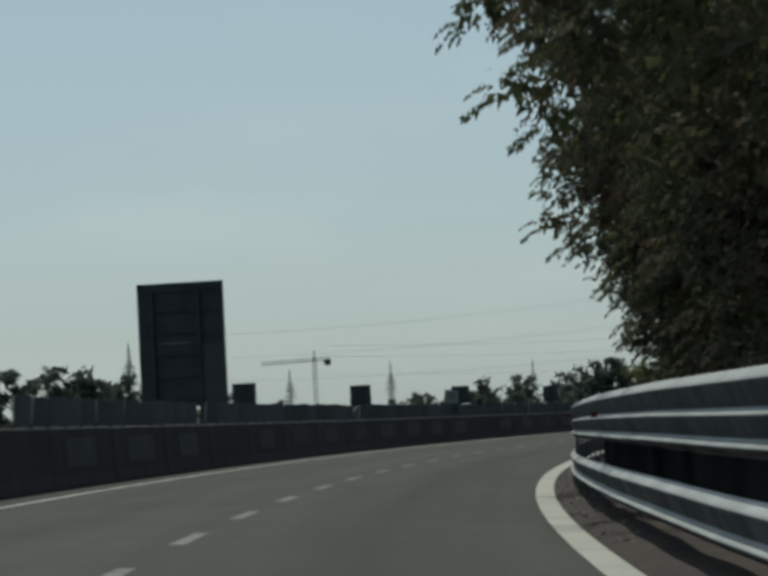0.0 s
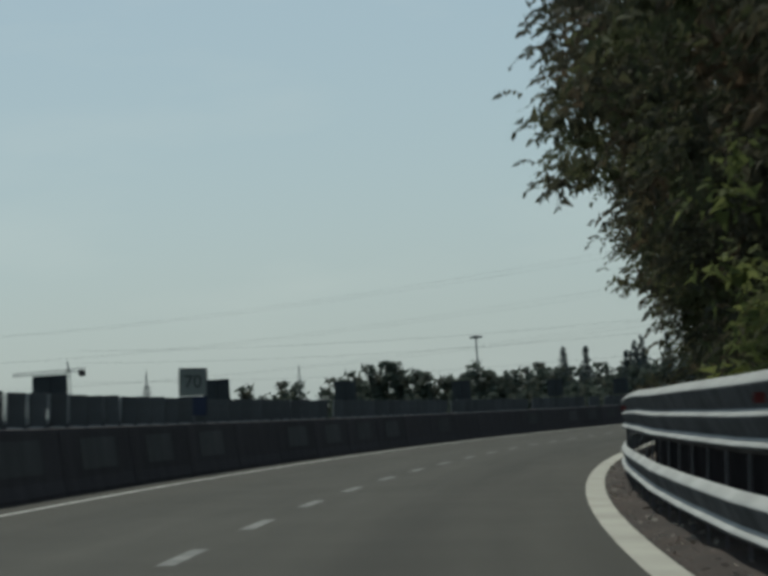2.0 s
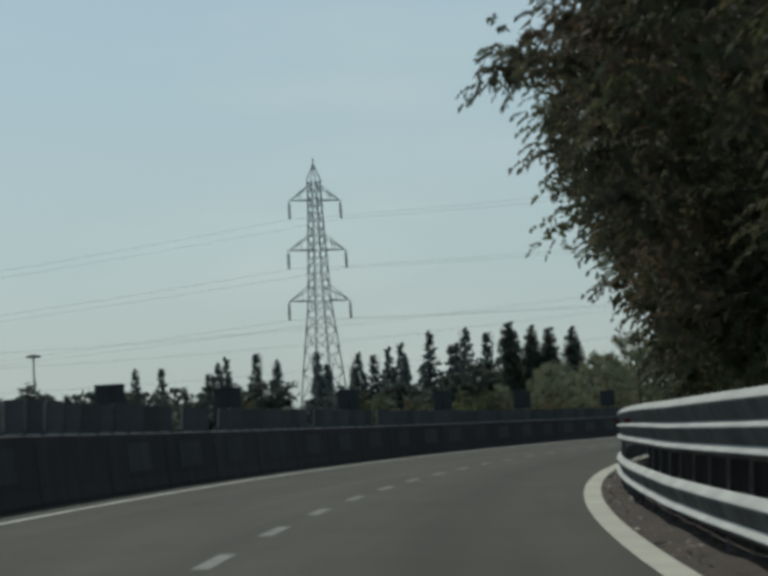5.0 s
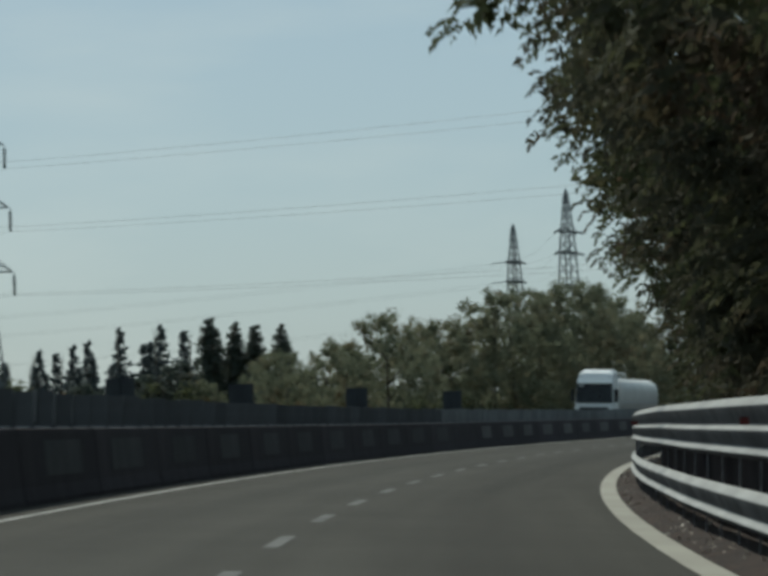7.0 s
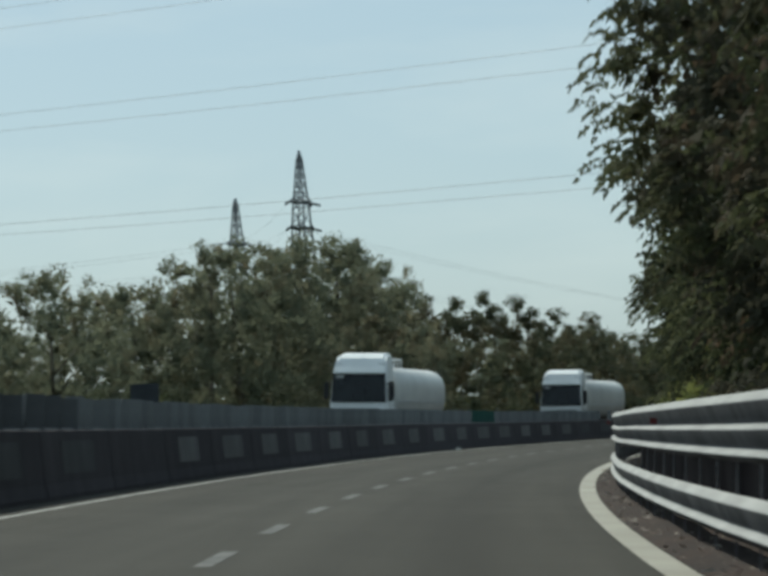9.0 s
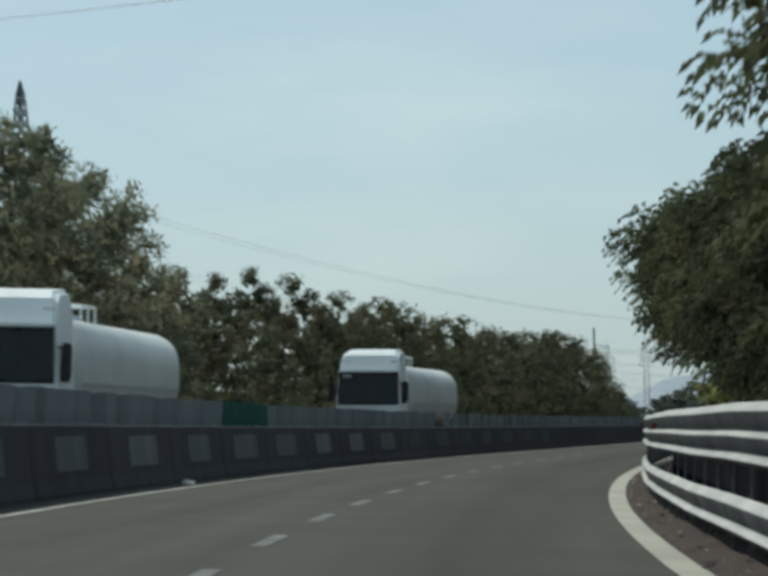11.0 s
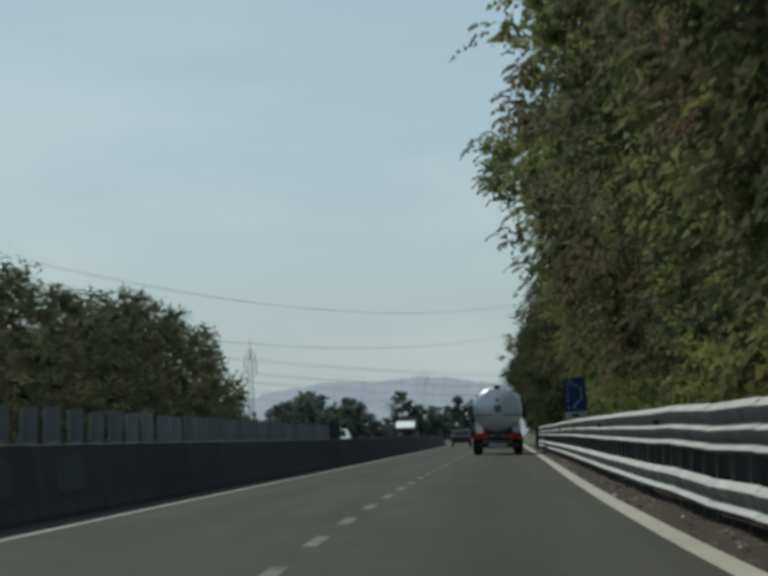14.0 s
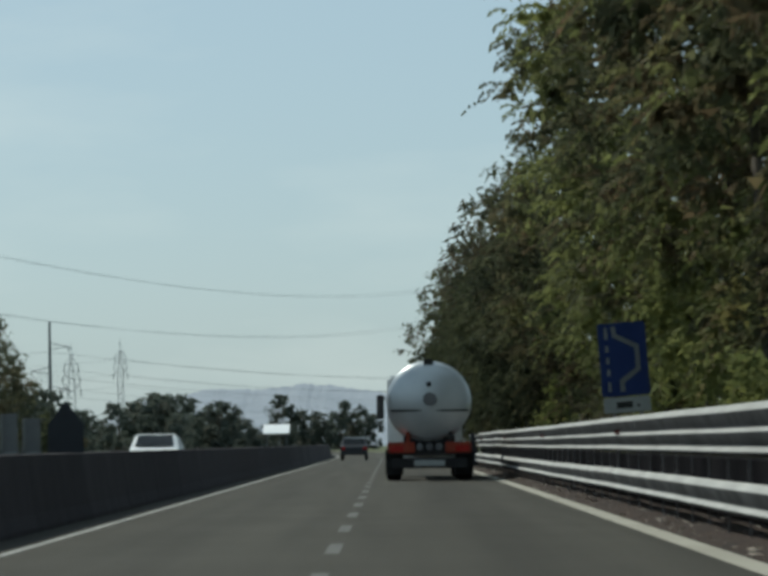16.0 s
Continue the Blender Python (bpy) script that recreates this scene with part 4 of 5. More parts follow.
def pylon(m, arms, top, foot=2.3, neck=0.75, label="grey lattice steel power pylon", thick=0.07):
    """A square lattice tower with three pairs of arms, each with a hanging insulator."""
    ob = empty("pylon", m, label, "pylon", "power line pylons")
    waist = arms[0][0]

    def half(z):
        return foot + (0.85 - foot) * z / waist if z < waist else 0.85 + (neck - 0.85) * min(1.0, (z - waist) / (arms[2][0] - waist))
    body = bmesh.new()
    zs = [0.0]
    while zs[-1] < arms[2][0] + 1.0:
        zs.append(zs[-1] + max(1.5, half(zs[-1]) * 1.5))
    corners = [(-1, -1), (1, -1), (1, 1), (-1, 1)]
    for z0, z1 in zip(zs[:-1], zs[1:]):
        h0, h1 = half(z0), half(z1)
        for k in range(4):
            a, b = corners[k], corners[(k + 1) % 4]
            tube(body, (a[0] * h0, a[1] * h0, z0), (a[0] * h1, a[1] * h1, z1), thick * 1.25, sides=4)
            tube(body, (a[0] * h0, a[1] * h0, z0), (b[0] * h1, b[1] * h1, z1), thick * 0.7, sides=3)
            tube(body, (b[0] * h0, b[1] * h0, z0), (a[0] * h1, a[1] * h1, z1), thick * 0.7, sides=3)
    hz = half(zs[-1])
    for a in corners:
        tube(body, (a[0] * hz, a[1] * hz, zs[-1]), (0, 0, top), thick, sides=4)
    tube(body, (0, 0, top - 0.5), (0, 0, top + 0.6), thick, sides=4)
    part("tower", body, STEEL, ob)
    for z, reach in arms:
        for sg in (-1, 1):
            b = bmesh.new()
            h = half(z)
            for q in (-1, 1):
                tube(b, (sg * h, q * h, z), (sg * reach, 0, z), thick, sides=4)
                tube(b, (sg * h, q * h, z + 1.5), (sg * reach, 0, z), thick * 0.8, sides=4)
                tube(b, (sg * (h + reach) / 2, q * h / 2, z), (sg * (h + reach) / 2, q * h / 2, z + 0.75), thick * 0.6, sides=3)
            arm = part("arm", b, STEEL, ob)
            i = bmesh.new()
            rings = [(z, 0.04), (z - 0.35, 0.04)]
            for k in range(6):
                rings += [(z - 0.36 - k * 0.26, 0.15), (z - 0.52 - k * 0.26, 0.11), (z - 0.58 - k * 0.26, 0.05)]
            prev = None
            for zz, r in rings:
                ring = [i.verts.new((sg * (reach + 0.12) + r * math.cos(q * math.pi / 4), r * math.sin(q * math.pi / 4), zz)) for q in range(8)]
                if prev:
                    for q in range(8):
                        i.faces.new((prev[q], prev[(q + 1) % 8], ring[(q + 1) % 8], ring[q]))
                prev = ring
            i.faces.new(prev)
            part("insulator", i, GLASS_INS, arm)
    return ob


def wire(a, b, sag, r=0.011, name="power_line"):
    """One sagging cable, a single thin tube."""
    a, b = Vector(a), Vector(b)
    side = (b - a).cross(Vector((0, 0, 1))).normalized()
    bm = bmesh.new()
    k, prev = 28, None
    for i in range(k + 1):
        f = i / k
        p = a.lerp(b, f) - Vector((0, 0, 4 * sag * f * (1 - f)))
        ring = [bm.verts.new(p + side * (r * math.cos(q)) + Vector((0, 0, r * math.sin(q)))) for q in (0.0, math.pi / 2, math.pi, 3 * math.pi / 2)]
        if prev:
            for j in range(4):
                bm.faces.new((prev[j], prev[(j + 1) % 4], ring[(j + 1) % 4], ring[j]))
        prev = ring
    return tagged(link(name, bm, CABLE), "thin grey sagging overhead power cable", "power line", "overhead cables")


ARMS = [(16.2, 3.3), (21.3, 3.1), (26.3, 2.75)]
LINE1 = [Vector((-38, 650, -1.6)), Vector((76.2, 441.5, -1.6)), Vector((168, 264, -1.6))]
for p in LINE1:
    pylon(Matrix.Translation(p) @ pose(0, 0, 0, 0, 0, 15), ARMS, 30.0, 2.3, 0.5, thick=0.055)
for p, q in zip(LINE1[:-1], LINE1[1:]):
    for z, reach in ARMS:
        for sg in (-1, 1):
            o = Vector((sg * (reach + 0.12) * math.cos(radians(15)), sg * (reach + 0.12) * math.sin(radians(15)), z - 1.9))
            wire(p + o, q + o, 2.0)
LINE2 = [Vector((176.3, 587.2, -1.6)), Vector((168.2, 547.1, -1.6))]
E2 = Vector((480.0, 822.0, -1.6))


def tension_pylon(m, ways, top=29.7, thick=0.07, label="dark tapering lattice tension pylon behind the trees"):
    """A lattice tower that tapers to a spire, with three pairs of short arms and strings pulled along the cables."""
    ob = empty("pylon", m, label, "pylon", "power line pylons")

    def half(z):
        d = max(0.0, top - z)
        return min(0.12 + 0.085 * d, 0.32 + 0.05 * d)
    body = bmesh.new()
    zs = [0.0]
    while zs[-1] < top - 1.6:
        zs.append(zs[-1] + max(0.9, half(zs[-1]) * 1.9))
    corners = [(-1, -1), (1, -1), (1, 1), (-1, 1)]
    for z0, z1 in zip(zs[:-1], zs[1:]):
        h0, h1 = half(z0), half(z1)
        for k in range(4):
            a, b = corners[k], corners[(k + 1) % 4]
            tube(body, (a[0] * h0, a[1] * h0, z0), (a[0] * h1, a[1] * h1, z1), thick * 1.3, sides=4)
            tube(body, (a[0] * h0, a[1] * h0, z0), (b[0] * h1, b[1] * h1, z1), thick * 0.55, sides=3)
            tube(body, (b[0] * h0, b[1] * h0, z0), (a[0] * h1, a[1] * h1, z1), thick * 0.55, sides=3)
    hz = half(zs[-1])
    for a in corners:
        tube(body, (a[0] * hz, a[1] * hz, zs[-1]), (0, 0, top), thick * 1.6, sides=4)
    part("tower", body, STEEL, ob)
    turn = m.to_3x3().inverted()
    for drop in TENSION_DROPS:
        z = top - drop
        h = half(z)
        for sg in (-1, 1):
            b = bmesh.new()
            tip = Vector((sg * TENSION_REACH, 0, z))
            for q in (-1, 1):
                tube(b, (-sg * h, q * h, z), (sg * h, q * h, z), thick * 1.2, sides=4)
                tube(b, (sg * h, q * h, z), tip, thick * 1.3, sides=4)
                tube(b, (sg * h, q * h, z + 0.45), tip, thick, sides=4)
            arm = part("arm", b, STEEL, ob)
            for way in ways:
                i = bmesh.new()
                d = (turn @ way).normalized()
                for k in range(7):
                    tube(i, tip + d * (0.3 + 0.22 * k), tip + d * (0.42 + 0.22 * k), 0.13, 0.05, 8)
                tube(i, tip, tip + d * 1.9, 0.03, sides=4)
                part("insulator", i, GLASS_INS, arm)
    return ob


TENSION_DROPS, TENSION_REACH = (5.2, 7.8, 12.0), 2.4
AWAY = Vector((-190, 120, -2))
tension_pylon(Matrix.Translation(LINE2[0]) @ pose(0, 0, 0, 0, 0, 38), (AWAY - Vector((0, 0, 18)), LINE2[1] - LINE2[0] - Vector((0, 0, 4))))
tension_pylon(Matrix.Translation(LINE2[1]) @ pose(0, 0, 0, 0, 0, 38), (LINE2[0] - LINE2[1] - Vector((0, 0, 4)), E2 - LINE2[1] - Vector((0, 0, 30))), 31.1)
pylon(Matrix.Translation(E2) @ pose(0, 0, 0, 0, 0, 60), [(22.2, 4.0), (26.4, 3.8), (30.6, 3.2)], 35.5, 2.0, 0.42, "dark lattice power pylon behind the trees", 0.06)
for sg in (-1, 1):
    for drop in TENSION_DROPS:
        o = Vector((sg * TENSION_REACH * math.cos(radians(38)), sg * TENSION_REACH * math.sin(radians(38)), 29.7 - drop))
        if drop > 6:
            wire(LINE2[1] + o + Vector((0, 0, 1.4)), E2 + o + Vector((0, 0, 8.7)), 10.0)
        wire(LINE2[0] + o, LINE2[1] + o + Vector((0, 0, 1.4)), 1.0)
        wire(LINE2[0] + o, LINE2[0] + o + AWAY, 4.0)
# far pylons on the plain
for (x, y, top, sc) in ((-24, 749, 17.0, 0.5), (1, 1149, 26.0, 0.75), (39, 788, 17.5, 0.5), (-60, 700, 24.0, 0.7)):
    pylon(Matrix.Translation((x, y, -1.6)) @ pose(0, 0, 0, 0, 0, 40) @ Matrix.Diagonal((sc, sc, sc, 1)), [(22.0, 3.6), (25.0, 3.0), (27.5, 2.2)], top / sc + 1.5, 2.6, 0.5, "small far lattice pylon on the plain", 0.11)


def utility_pole(x, y, h, turn):
    """A tall concrete pole with crossarms on alternate sides."""
    ob = empty("utility_pole", Matrix.Translation((x, y, -1.6)) @ pose(0, 0, 0, 0, 0, turn), "tall grey utility pole with crossarms", "utility pole", "utility poles")
    b = bmesh.new()
    tube(b, (0, 0, 0), (0, 0, h), 0.42, 0.22, 8)
    part("pole", b, STEEL, ob)
    for z, sg in ((h - 4.6, 1), (h - 9.0, -1), (h - 12.5, 1)):
        a = bmesh.new()
        tube(a, (0, 0, z + 0.7), (sg * 3.4, 0, z), 0.09, 0.07, 5)
        tube(a, (0, 0, z - 0.5), (sg * 3.4, 0, z), 0.06, sides=4)
        tube(a, (sg * 3.4, 0, z), (sg * 3.4, 0, z - 0.9), 0.12, 0.08, 6)
        part("crossarm", a, STEEL, ob)
    return ob


POLES = [(461, 936, 26.1), (532, 1044, 26.0), (651, 1210, 34.2)]
utility_pole(*POLES[0], -35)
for x, y, h in POLES[1:]:
    pylon(Matrix.Translation((x, y, -1.6)) @ pose(0, 0, 0, 0, 0, -30), [(h - 9.5, 2.0), (h - 6.8, 1.8), (h - 4.2, 1.5)], h, 0.95, 0.3, "slim far lattice pylon on the plain", 0.055)
far_ends = [Vector((x + 230, y + 40, 0)) for x, y, h in POLES]
for (x, y, h), q, n in zip(POLES, far_ends, (3, 2, 3)):
    for k, (z, sg) in enumerate(((h - 4.6, 1), (h - 9.0, -1), (h - 12.5, 1))[:n]):
        wire((x, y, z - 2.5), (q.x, q.y, z - 2.5), 5.0, 0.03)
        wire((x, y, z - 2.5), (x - 240, y - 60, z - 2.5), 5.0, 0.03)

# tower crane on the plain
crane = empty("tower_crane", Matrix.Translation((-41, 1658, -1.6)), "far tower crane with a long level jib", "crane")
b = bmesh.new()
for sx in (-1, 1):
    for sy in (-1, 1):
        tube(b, (sx * 0.9, sy * 0.9, 0), (sx * 0.9, sy * 0.9, 41), 0.2, sides=4)
for k in range(14):
    tube(b, (-0.9, -0.9, 3 * k), (0.9, -0.9, 3 * k + 3), 0.14, sides=4)
tube(b, (0, 0, 40), (0, 0, 46), 0.5, 0.2, 4)
part("mast", b, STEEL, crane)
b = bmesh.new()
for q in (-0.7, 0.7):
    tube(b, (-29, q, 39.4), (9, q, 40.6), 0.22, sides=4)
tube(b, (-29, 0, 40.8), (9, 0, 42.0), 0.22, sides=4)
for k in range(12):
    tube(b, (-29 + 3 * k, -0.7, 39.4), (-27.5 + 3 * k, 0, 41), 0.12, sides=3)
part("jib", b, STEEL, crane)
b = bmesh.new()
box(b, 5.5, 9.0, -1.2, 1.2, 37.6, 41.0, 0.2)
part("counterweight", b, M["concrete"], crane, "dark counterweight blocks")

# high floodlight mast
mast = empty("light_mast", Matrix.Translation((77, 734, -1.6)), "tall thin floodlight mast with a ring of lamps", "light mast")
b = bmesh.new()
tube(b, (0, 0, 0), (0, 0, 21.0), 0.28, 0.16, 8)
part("pole", b, STEEL, mast)
b = bmesh.new()
tube(b, (0, 0, 20.6), (0, 0, 21.3), 0.45, 0.6, 10)
for k in range(6):
    a = k * math.pi / 3
    box(b, 1.1 * math.cos(a) - 0.32, 1.1 * math.cos(a) + 0.32, 1.1 * math.sin(a) - 0.25, 1.1 * math.sin(a) + 0.25, 20.7, 21.15, 0.05)
    tube(b, (0, 0, 20.9), (1.1 * math.cos(a), 1.1 * math.sin(a), 20.9), 0.06, sides=4)
part("lamp_ring", b, M["zinc_dull"], mast)

# ---- signs ----
BACK = mat("dark_sign_back", (0.022, 0.025, 0.032), (0.040, 0.044, 0.052), 1.2, 0.6, 0.2, bump=0.03)
BLUE = mat("sign_blue", (0.012, 0.03, 0.13), (0.018, 0.04, 0.16), 2.0, 0.45, bump=0.02)
WHITE = mat("sign_white", (0.30, 0.31, 0.31), (0.42, 0.43, 0.42), 2.0, 0.45, bump=0.02)
INK = mat("dark_ink", (0.02, 0.02, 0.02), (0.035, 0.035, 0.035), 3.0, 0.5, bump=0.0)

# large direction sign of the opposite carriageway, seen from behind
gantry = empty("direction_sign", stand(105, -14.85, 0, 0, False), "large dark back of a road sign on steel posts", "road sign")
b = bmesh.new()
box(b, -1.8, 1.8, -0.04, 0.04, 1.35, 3.967, 0.003)
part("lower_panel", b, BACK, gantry)
b = bmesh.new()
box(b, -1.8, 1.8, -0.04, 0.04, 3.971, 6.45, 0.003)
part("upper_panel", b, BACK, gantry)
for z in (1.7, 2.6, 3.5, 4.4, 5.3, 6.1):
    b = bmesh.new()
    box(b, -1.78, 1.78, -0.10, -0.04, z - 0.04, z + 0.04, 0.008)
    part("stiffener", b, BACK, gantry)
for x in (-1.2, 0.75):
    b = bmesh.new()
    box(b, x - 0.08, x + 0.08, -0.24, -0.10, -1.0, 6.2, 0.01)
    part("post", b, BACK, gantry)
b = bmesh.new()
box(b, 0.72, 1.78, -0.106, -0.10, 1.4, 3.9, 0.004)
part("patch_panel", b, mat("dark_patch", (0.035, 0.04, 0.05), (0.055, 0.06, 0.07), 1.2, 0.5, 0.3, bump=0.02), gantry, "slightly paler lower panel")

# curve marker boards of the opposite carriageway, seen from behind
marker = empty("curve_marker", Matrix(), "small square dark back of a curve marker board on a post", "road sign", "curve markers")
b = bmesh.new()
box(b, -0.56, 0.56, -0.015, 0.015, 1.15, 2.25, 0.01)
part("board", b, BACK, marker)
b = bmesh.new()
tube(b, (0, -0.05, -0.3), (0, -0.05, 2.2), 0.03, sides=8)
part("post", b, BACK, marker)
for z in (1.4, 2.0):
    b = bmesh.new()
    box(b, -0.5, 0.5, -0.04, -0.015, z - 0.02, z + 0.02)
    part("stiffener", b, BACK, marker)
for k, s in enumerate((119, 144.7, 170.8, 197, 225, 250.4, 269.5, 293.6, 316, 337.3, 362.4, 386.5)):
    ob = marker if k == 0 else copy_thing(marker, Matrix())
    ob.matrix_world = stand(s, -15.5, 0.15, (-3, 5, 0, -6, 3)[k % 5], False)

# distance panel on the median
km = empty("distance_panel", stand(107.3, -4.24, 1.0), "small white and blue distance panel with dark numerals", "road sign")
b = bmesh.new()
box(b, -0.27, 0.27, -0.012, 0.012, 0.55, 1.08, 0.01)
part("upper_plate", b, mat("dull_white_sign", (0.14, 0.155, 0.145), (0.20, 0.215, 0.20), 3.0, 0.6, bump=0.02), km, "dull white plate")
b = bmesh.new()
box(b, -0.27, 0.27, -0.012, 0.012, 0.16, 0.54, 0.01)
part("lower_plate", b, mat("dull_blue_sign", (0.018, 0.024, 0.05), (0.026, 0.034, 0.07), 3.0, 0.6, bump=0.02), km, "dark blue plate")
b = bmesh.new()
tube(b, (0, 0.03, 0.0), (0, 0.03, 1.05), 0.025, sides=8)
part("post", b, M["zinc_dull"], km)
b = bmesh.new()
box(b, -0.28, 0.28, -0.016, 0.0, 1.08, 1.10)
box(b, -0.285, -0.27, -0.016, 0.0, 0.15, 1.10)
box(b, 0.27, 0.285, -0.016, 0.0, 0.15, 1.10)
part("rim", b, BACK, km)


def letters(text, size, material, parent, m, name="numerals"):
    cu = bpy.data.curves.new(name, "FONT")
    cu.body, cu.size, cu.extrude, cu.align_x, cu.align_y = text, size, 0.002, "CENTER", "CENTER"
    tmp = new("tmp", cu)
    bpy.context.view_layer.update()
    me = bpy.data.meshes.new_from_object(tmp)
    bpy.data.objects.remove(tmp)
    me.materials.clear()
    me.materials.append(material)
    ob = new(name, me)
    ob.parent = parent
    ob.matrix_local = m
    return ob


letters("70", 0.36, INK, km, pose(0, -0.016, 0.82, 90, 0, 0))

# blue lay-by sign behind the guard rail
lay = empty("layby_sign", stand(554.6, 5.15, 0.0, 0, False) @ pose(0, 0, 0, 0, -3.5, 0), "blue lay-by sign with a white lane symbol and plate", "road sign")
b = bmesh.new()
box(b, -0.45, 0.45, -0.015, 0.015, 1.95, 3.32, 0.012)
part("panel", b, BLUE, lay, "dark blue panel")
b = bmesh.new()
box(b, -0.44, 0.44, -0.015, 0.015, 1.64, 1.92, 0.01)
plate = part("plate", b, WHITE, lay, "small white plate with unreadable writing")
b = bmesh.new()
box(b, -0.20, 0.10, -0.019, -0.015, 1.72, 1.84)
box(b, 0.18, 0.24, -0.019, -0.015, 1.73, 1.78)
part("writing_bar", b, INK, plate)
for x in (-0.25, 0.25):
    b = bmesh.new()
    tube(b, (x, 0.05, -0.3), (x, 0.05, 3.2), 0.03, sides=8)
    part("post", b, M["zinc_dull"], lay)


def stroke(points, w, name, parent):
    b = bmesh.new()
    for (x0, z0), (x1, z1) in zip(points[:-1], points[1:]):
        d = Vector((x1 - x0, 0, z1 - z0))
        nrm = Vector((-d.z, 0, d.x)).normalized() * w / 2
        e = d.normalized() * w * 0.35
        a, c = Vector((x0, -0.019, z0)) - e, Vector((x1, -0.019, z1)) + e
        b.faces.new([b.verts.new(q) for q in (a - nrm, c - nrm, c + nrm, a + nrm)])
    bmesh.ops.solidify(b, geom=list(b.faces), thickness=0.002)
    return part(name, b, WHITE, parent, "white painted line")


stroke([(-0.16, 3.22), (-0.14, 3.08), (0.26, 2.86), (0.26, 2.44), (-0.06, 2.22), (-0.06, 2.06)], 0.085, "lane_symbol", lay)
for z0, z1 in ((3.04, 3.22), (2.80, 2.88), (2.58, 2.66), (2.36, 2.44), (2.06, 2.20)):
    stroke([(-0.30, z0), (-0.30, z1)], 0.06, "dash_symbol", lay)

# white hoarding far ahead, dark end post of the rail, warning board on the median
hoard = empty("hoarding", stand(650, -5.1, 0, 0, False), "bright white board on short dark posts behind the median barrier", "hoarding")
b = bmesh.new()
box(b, -0.66, 0.66, -0.03, 0.03, 0.0, 0.92, 0.012)
bmesh.ops.rotate(b, verts=b.verts, matrix=Matrix.Rotation(radians(-60), 3, "X"))
bmesh.ops.translate(b, verts=b.verts, vec=(0, 0, 1.62))
part("board", b, mat("white_board", (0.80, 0.81, 0.82), (0.88, 0.88, 0.88), 0.5, 0.5, bump=0.0), hoard)
for x in (-0.5, 0.5):
    b = bmesh.new()
    tube(b, (x, 0.2, -0.1), (x, 0.2, 1.6), 0.035, sides=6)
    part("post", b, STEEL, hoard)
warn = empty("warning_board", stand(543, -4.24, 1.0), "dark back of a small pointed warning board on the median", "road sign")
b = bmesh.new()
prism(b, [(-0.27, 0.0), (-0.27, 0.42), (0.0, 0.78), (0.27, 0.42), (0.27, 0.0)], -0.012, 0.012)
part("board", b, BACK, warn)
b = bmesh.new()
tube(b, (0, 0.03, 0.0), (0, 0.03, 0.7), 0.025, sides=6)
part("post", b, M["zinc_dull"], warn)
end = empty("rail_end_post", stand(628.5, RAIL_U - 0.1), "dark upright end box of the guard rail", "guard rail post")
b = bmesh.new()
box(b, -0.16, 0.16, -0.3, 0.3, 0.0, 1.5, 0.03)
part("box", b, BACK, end)

# ---- vehicles ----
PAINT = mat("white_truck_paint", (0.66, 0.67, 0.67), (0.76, 0.77, 0.77), 0.7, 0.35, bump=0.0, spec=0.5)
SILVER = mat("brushed_tank_steel", (0.42, 0.45, 0.48), (0.58, 0.60, 0.62), 0.9, 0.33, 0.55, bump=0.02, spec=0.5)
GLASS = mat("dark_windscreen", (0.012, 0.015, 0.018), (0.022, 0.026, 0.03), 2.0, 0.12, bump=0.0, spec=0.6)
RUBBER = mat("tyre_rubber", (0.012, 0.012, 0.012), (0.025, 0.025, 0.025), 6.0, 0.9, bump=0.1)
RED = mat("red_orange_paint", (0.20, 0.03, 0.014), (0.32, 0.05, 0.022), 2.0, 0.45, bump=0.02)
LAMP_RED = mat("red_lens", (0.30, 0.012, 0.01), (0.38, 0.02, 0.015), 4.0, 0.2, bump=0.0)
LENS = mat("headlamp_glass", (0.55, 0.57, 0.58), (0.7, 0.7, 0.7), 4.0, 0.15, bump=0.0)
DARK = mat("dark_chassis", (0.018, 0.018, 0.02), (0.035, 0.035, 0.036), 2.0, 0.7, bump=0.05)


def lathe_tank(bm, y0, y1, cz, rx, rz, dome, square=2.0):
    """A tank along y with domed ends; square: 2 for an ellipse, more for a boxy cross-section."""
    rings, n = [], 40
    prof = []
    for k in range(7):
        a = k / 6 * math.pi / 2
        prof.append((y0 + dome * (1 - math.cos(a)), math.sin(a) if k else 0.02))
    for k in range(6, -1, -1):
        a = k / 6 * math.pi / 2
        prof.append((y1 - dome * (1 - math.cos(a)), math.sin(a) if k else 0.02))
    for y, f in prof:
        ring = []
        for i in range(n):
            c, d = math.cos(2 * math.pi * i / n), math.sin(2 * math.pi * i / n)
            g = f / (abs(c) ** square + abs(d) ** square) ** (1 / square)
            ring.append(bm.verts.new((rx * g * c, y, cz + rz * g * d)))
        rings.append(ring)
    for r0, r1 in zip(rings[:-1], rings[1:]):
        for i in range(n):
            bm.faces.new((r0[i], r0[(i + 1) % n], r1[(i + 1) % n], r1[i]))
    bm.faces.new(rings[0])
    bm.faces.new(rings[-1])
    bmesh.ops.recalc_face_normals(bm, faces=bm.faces)
    return bm


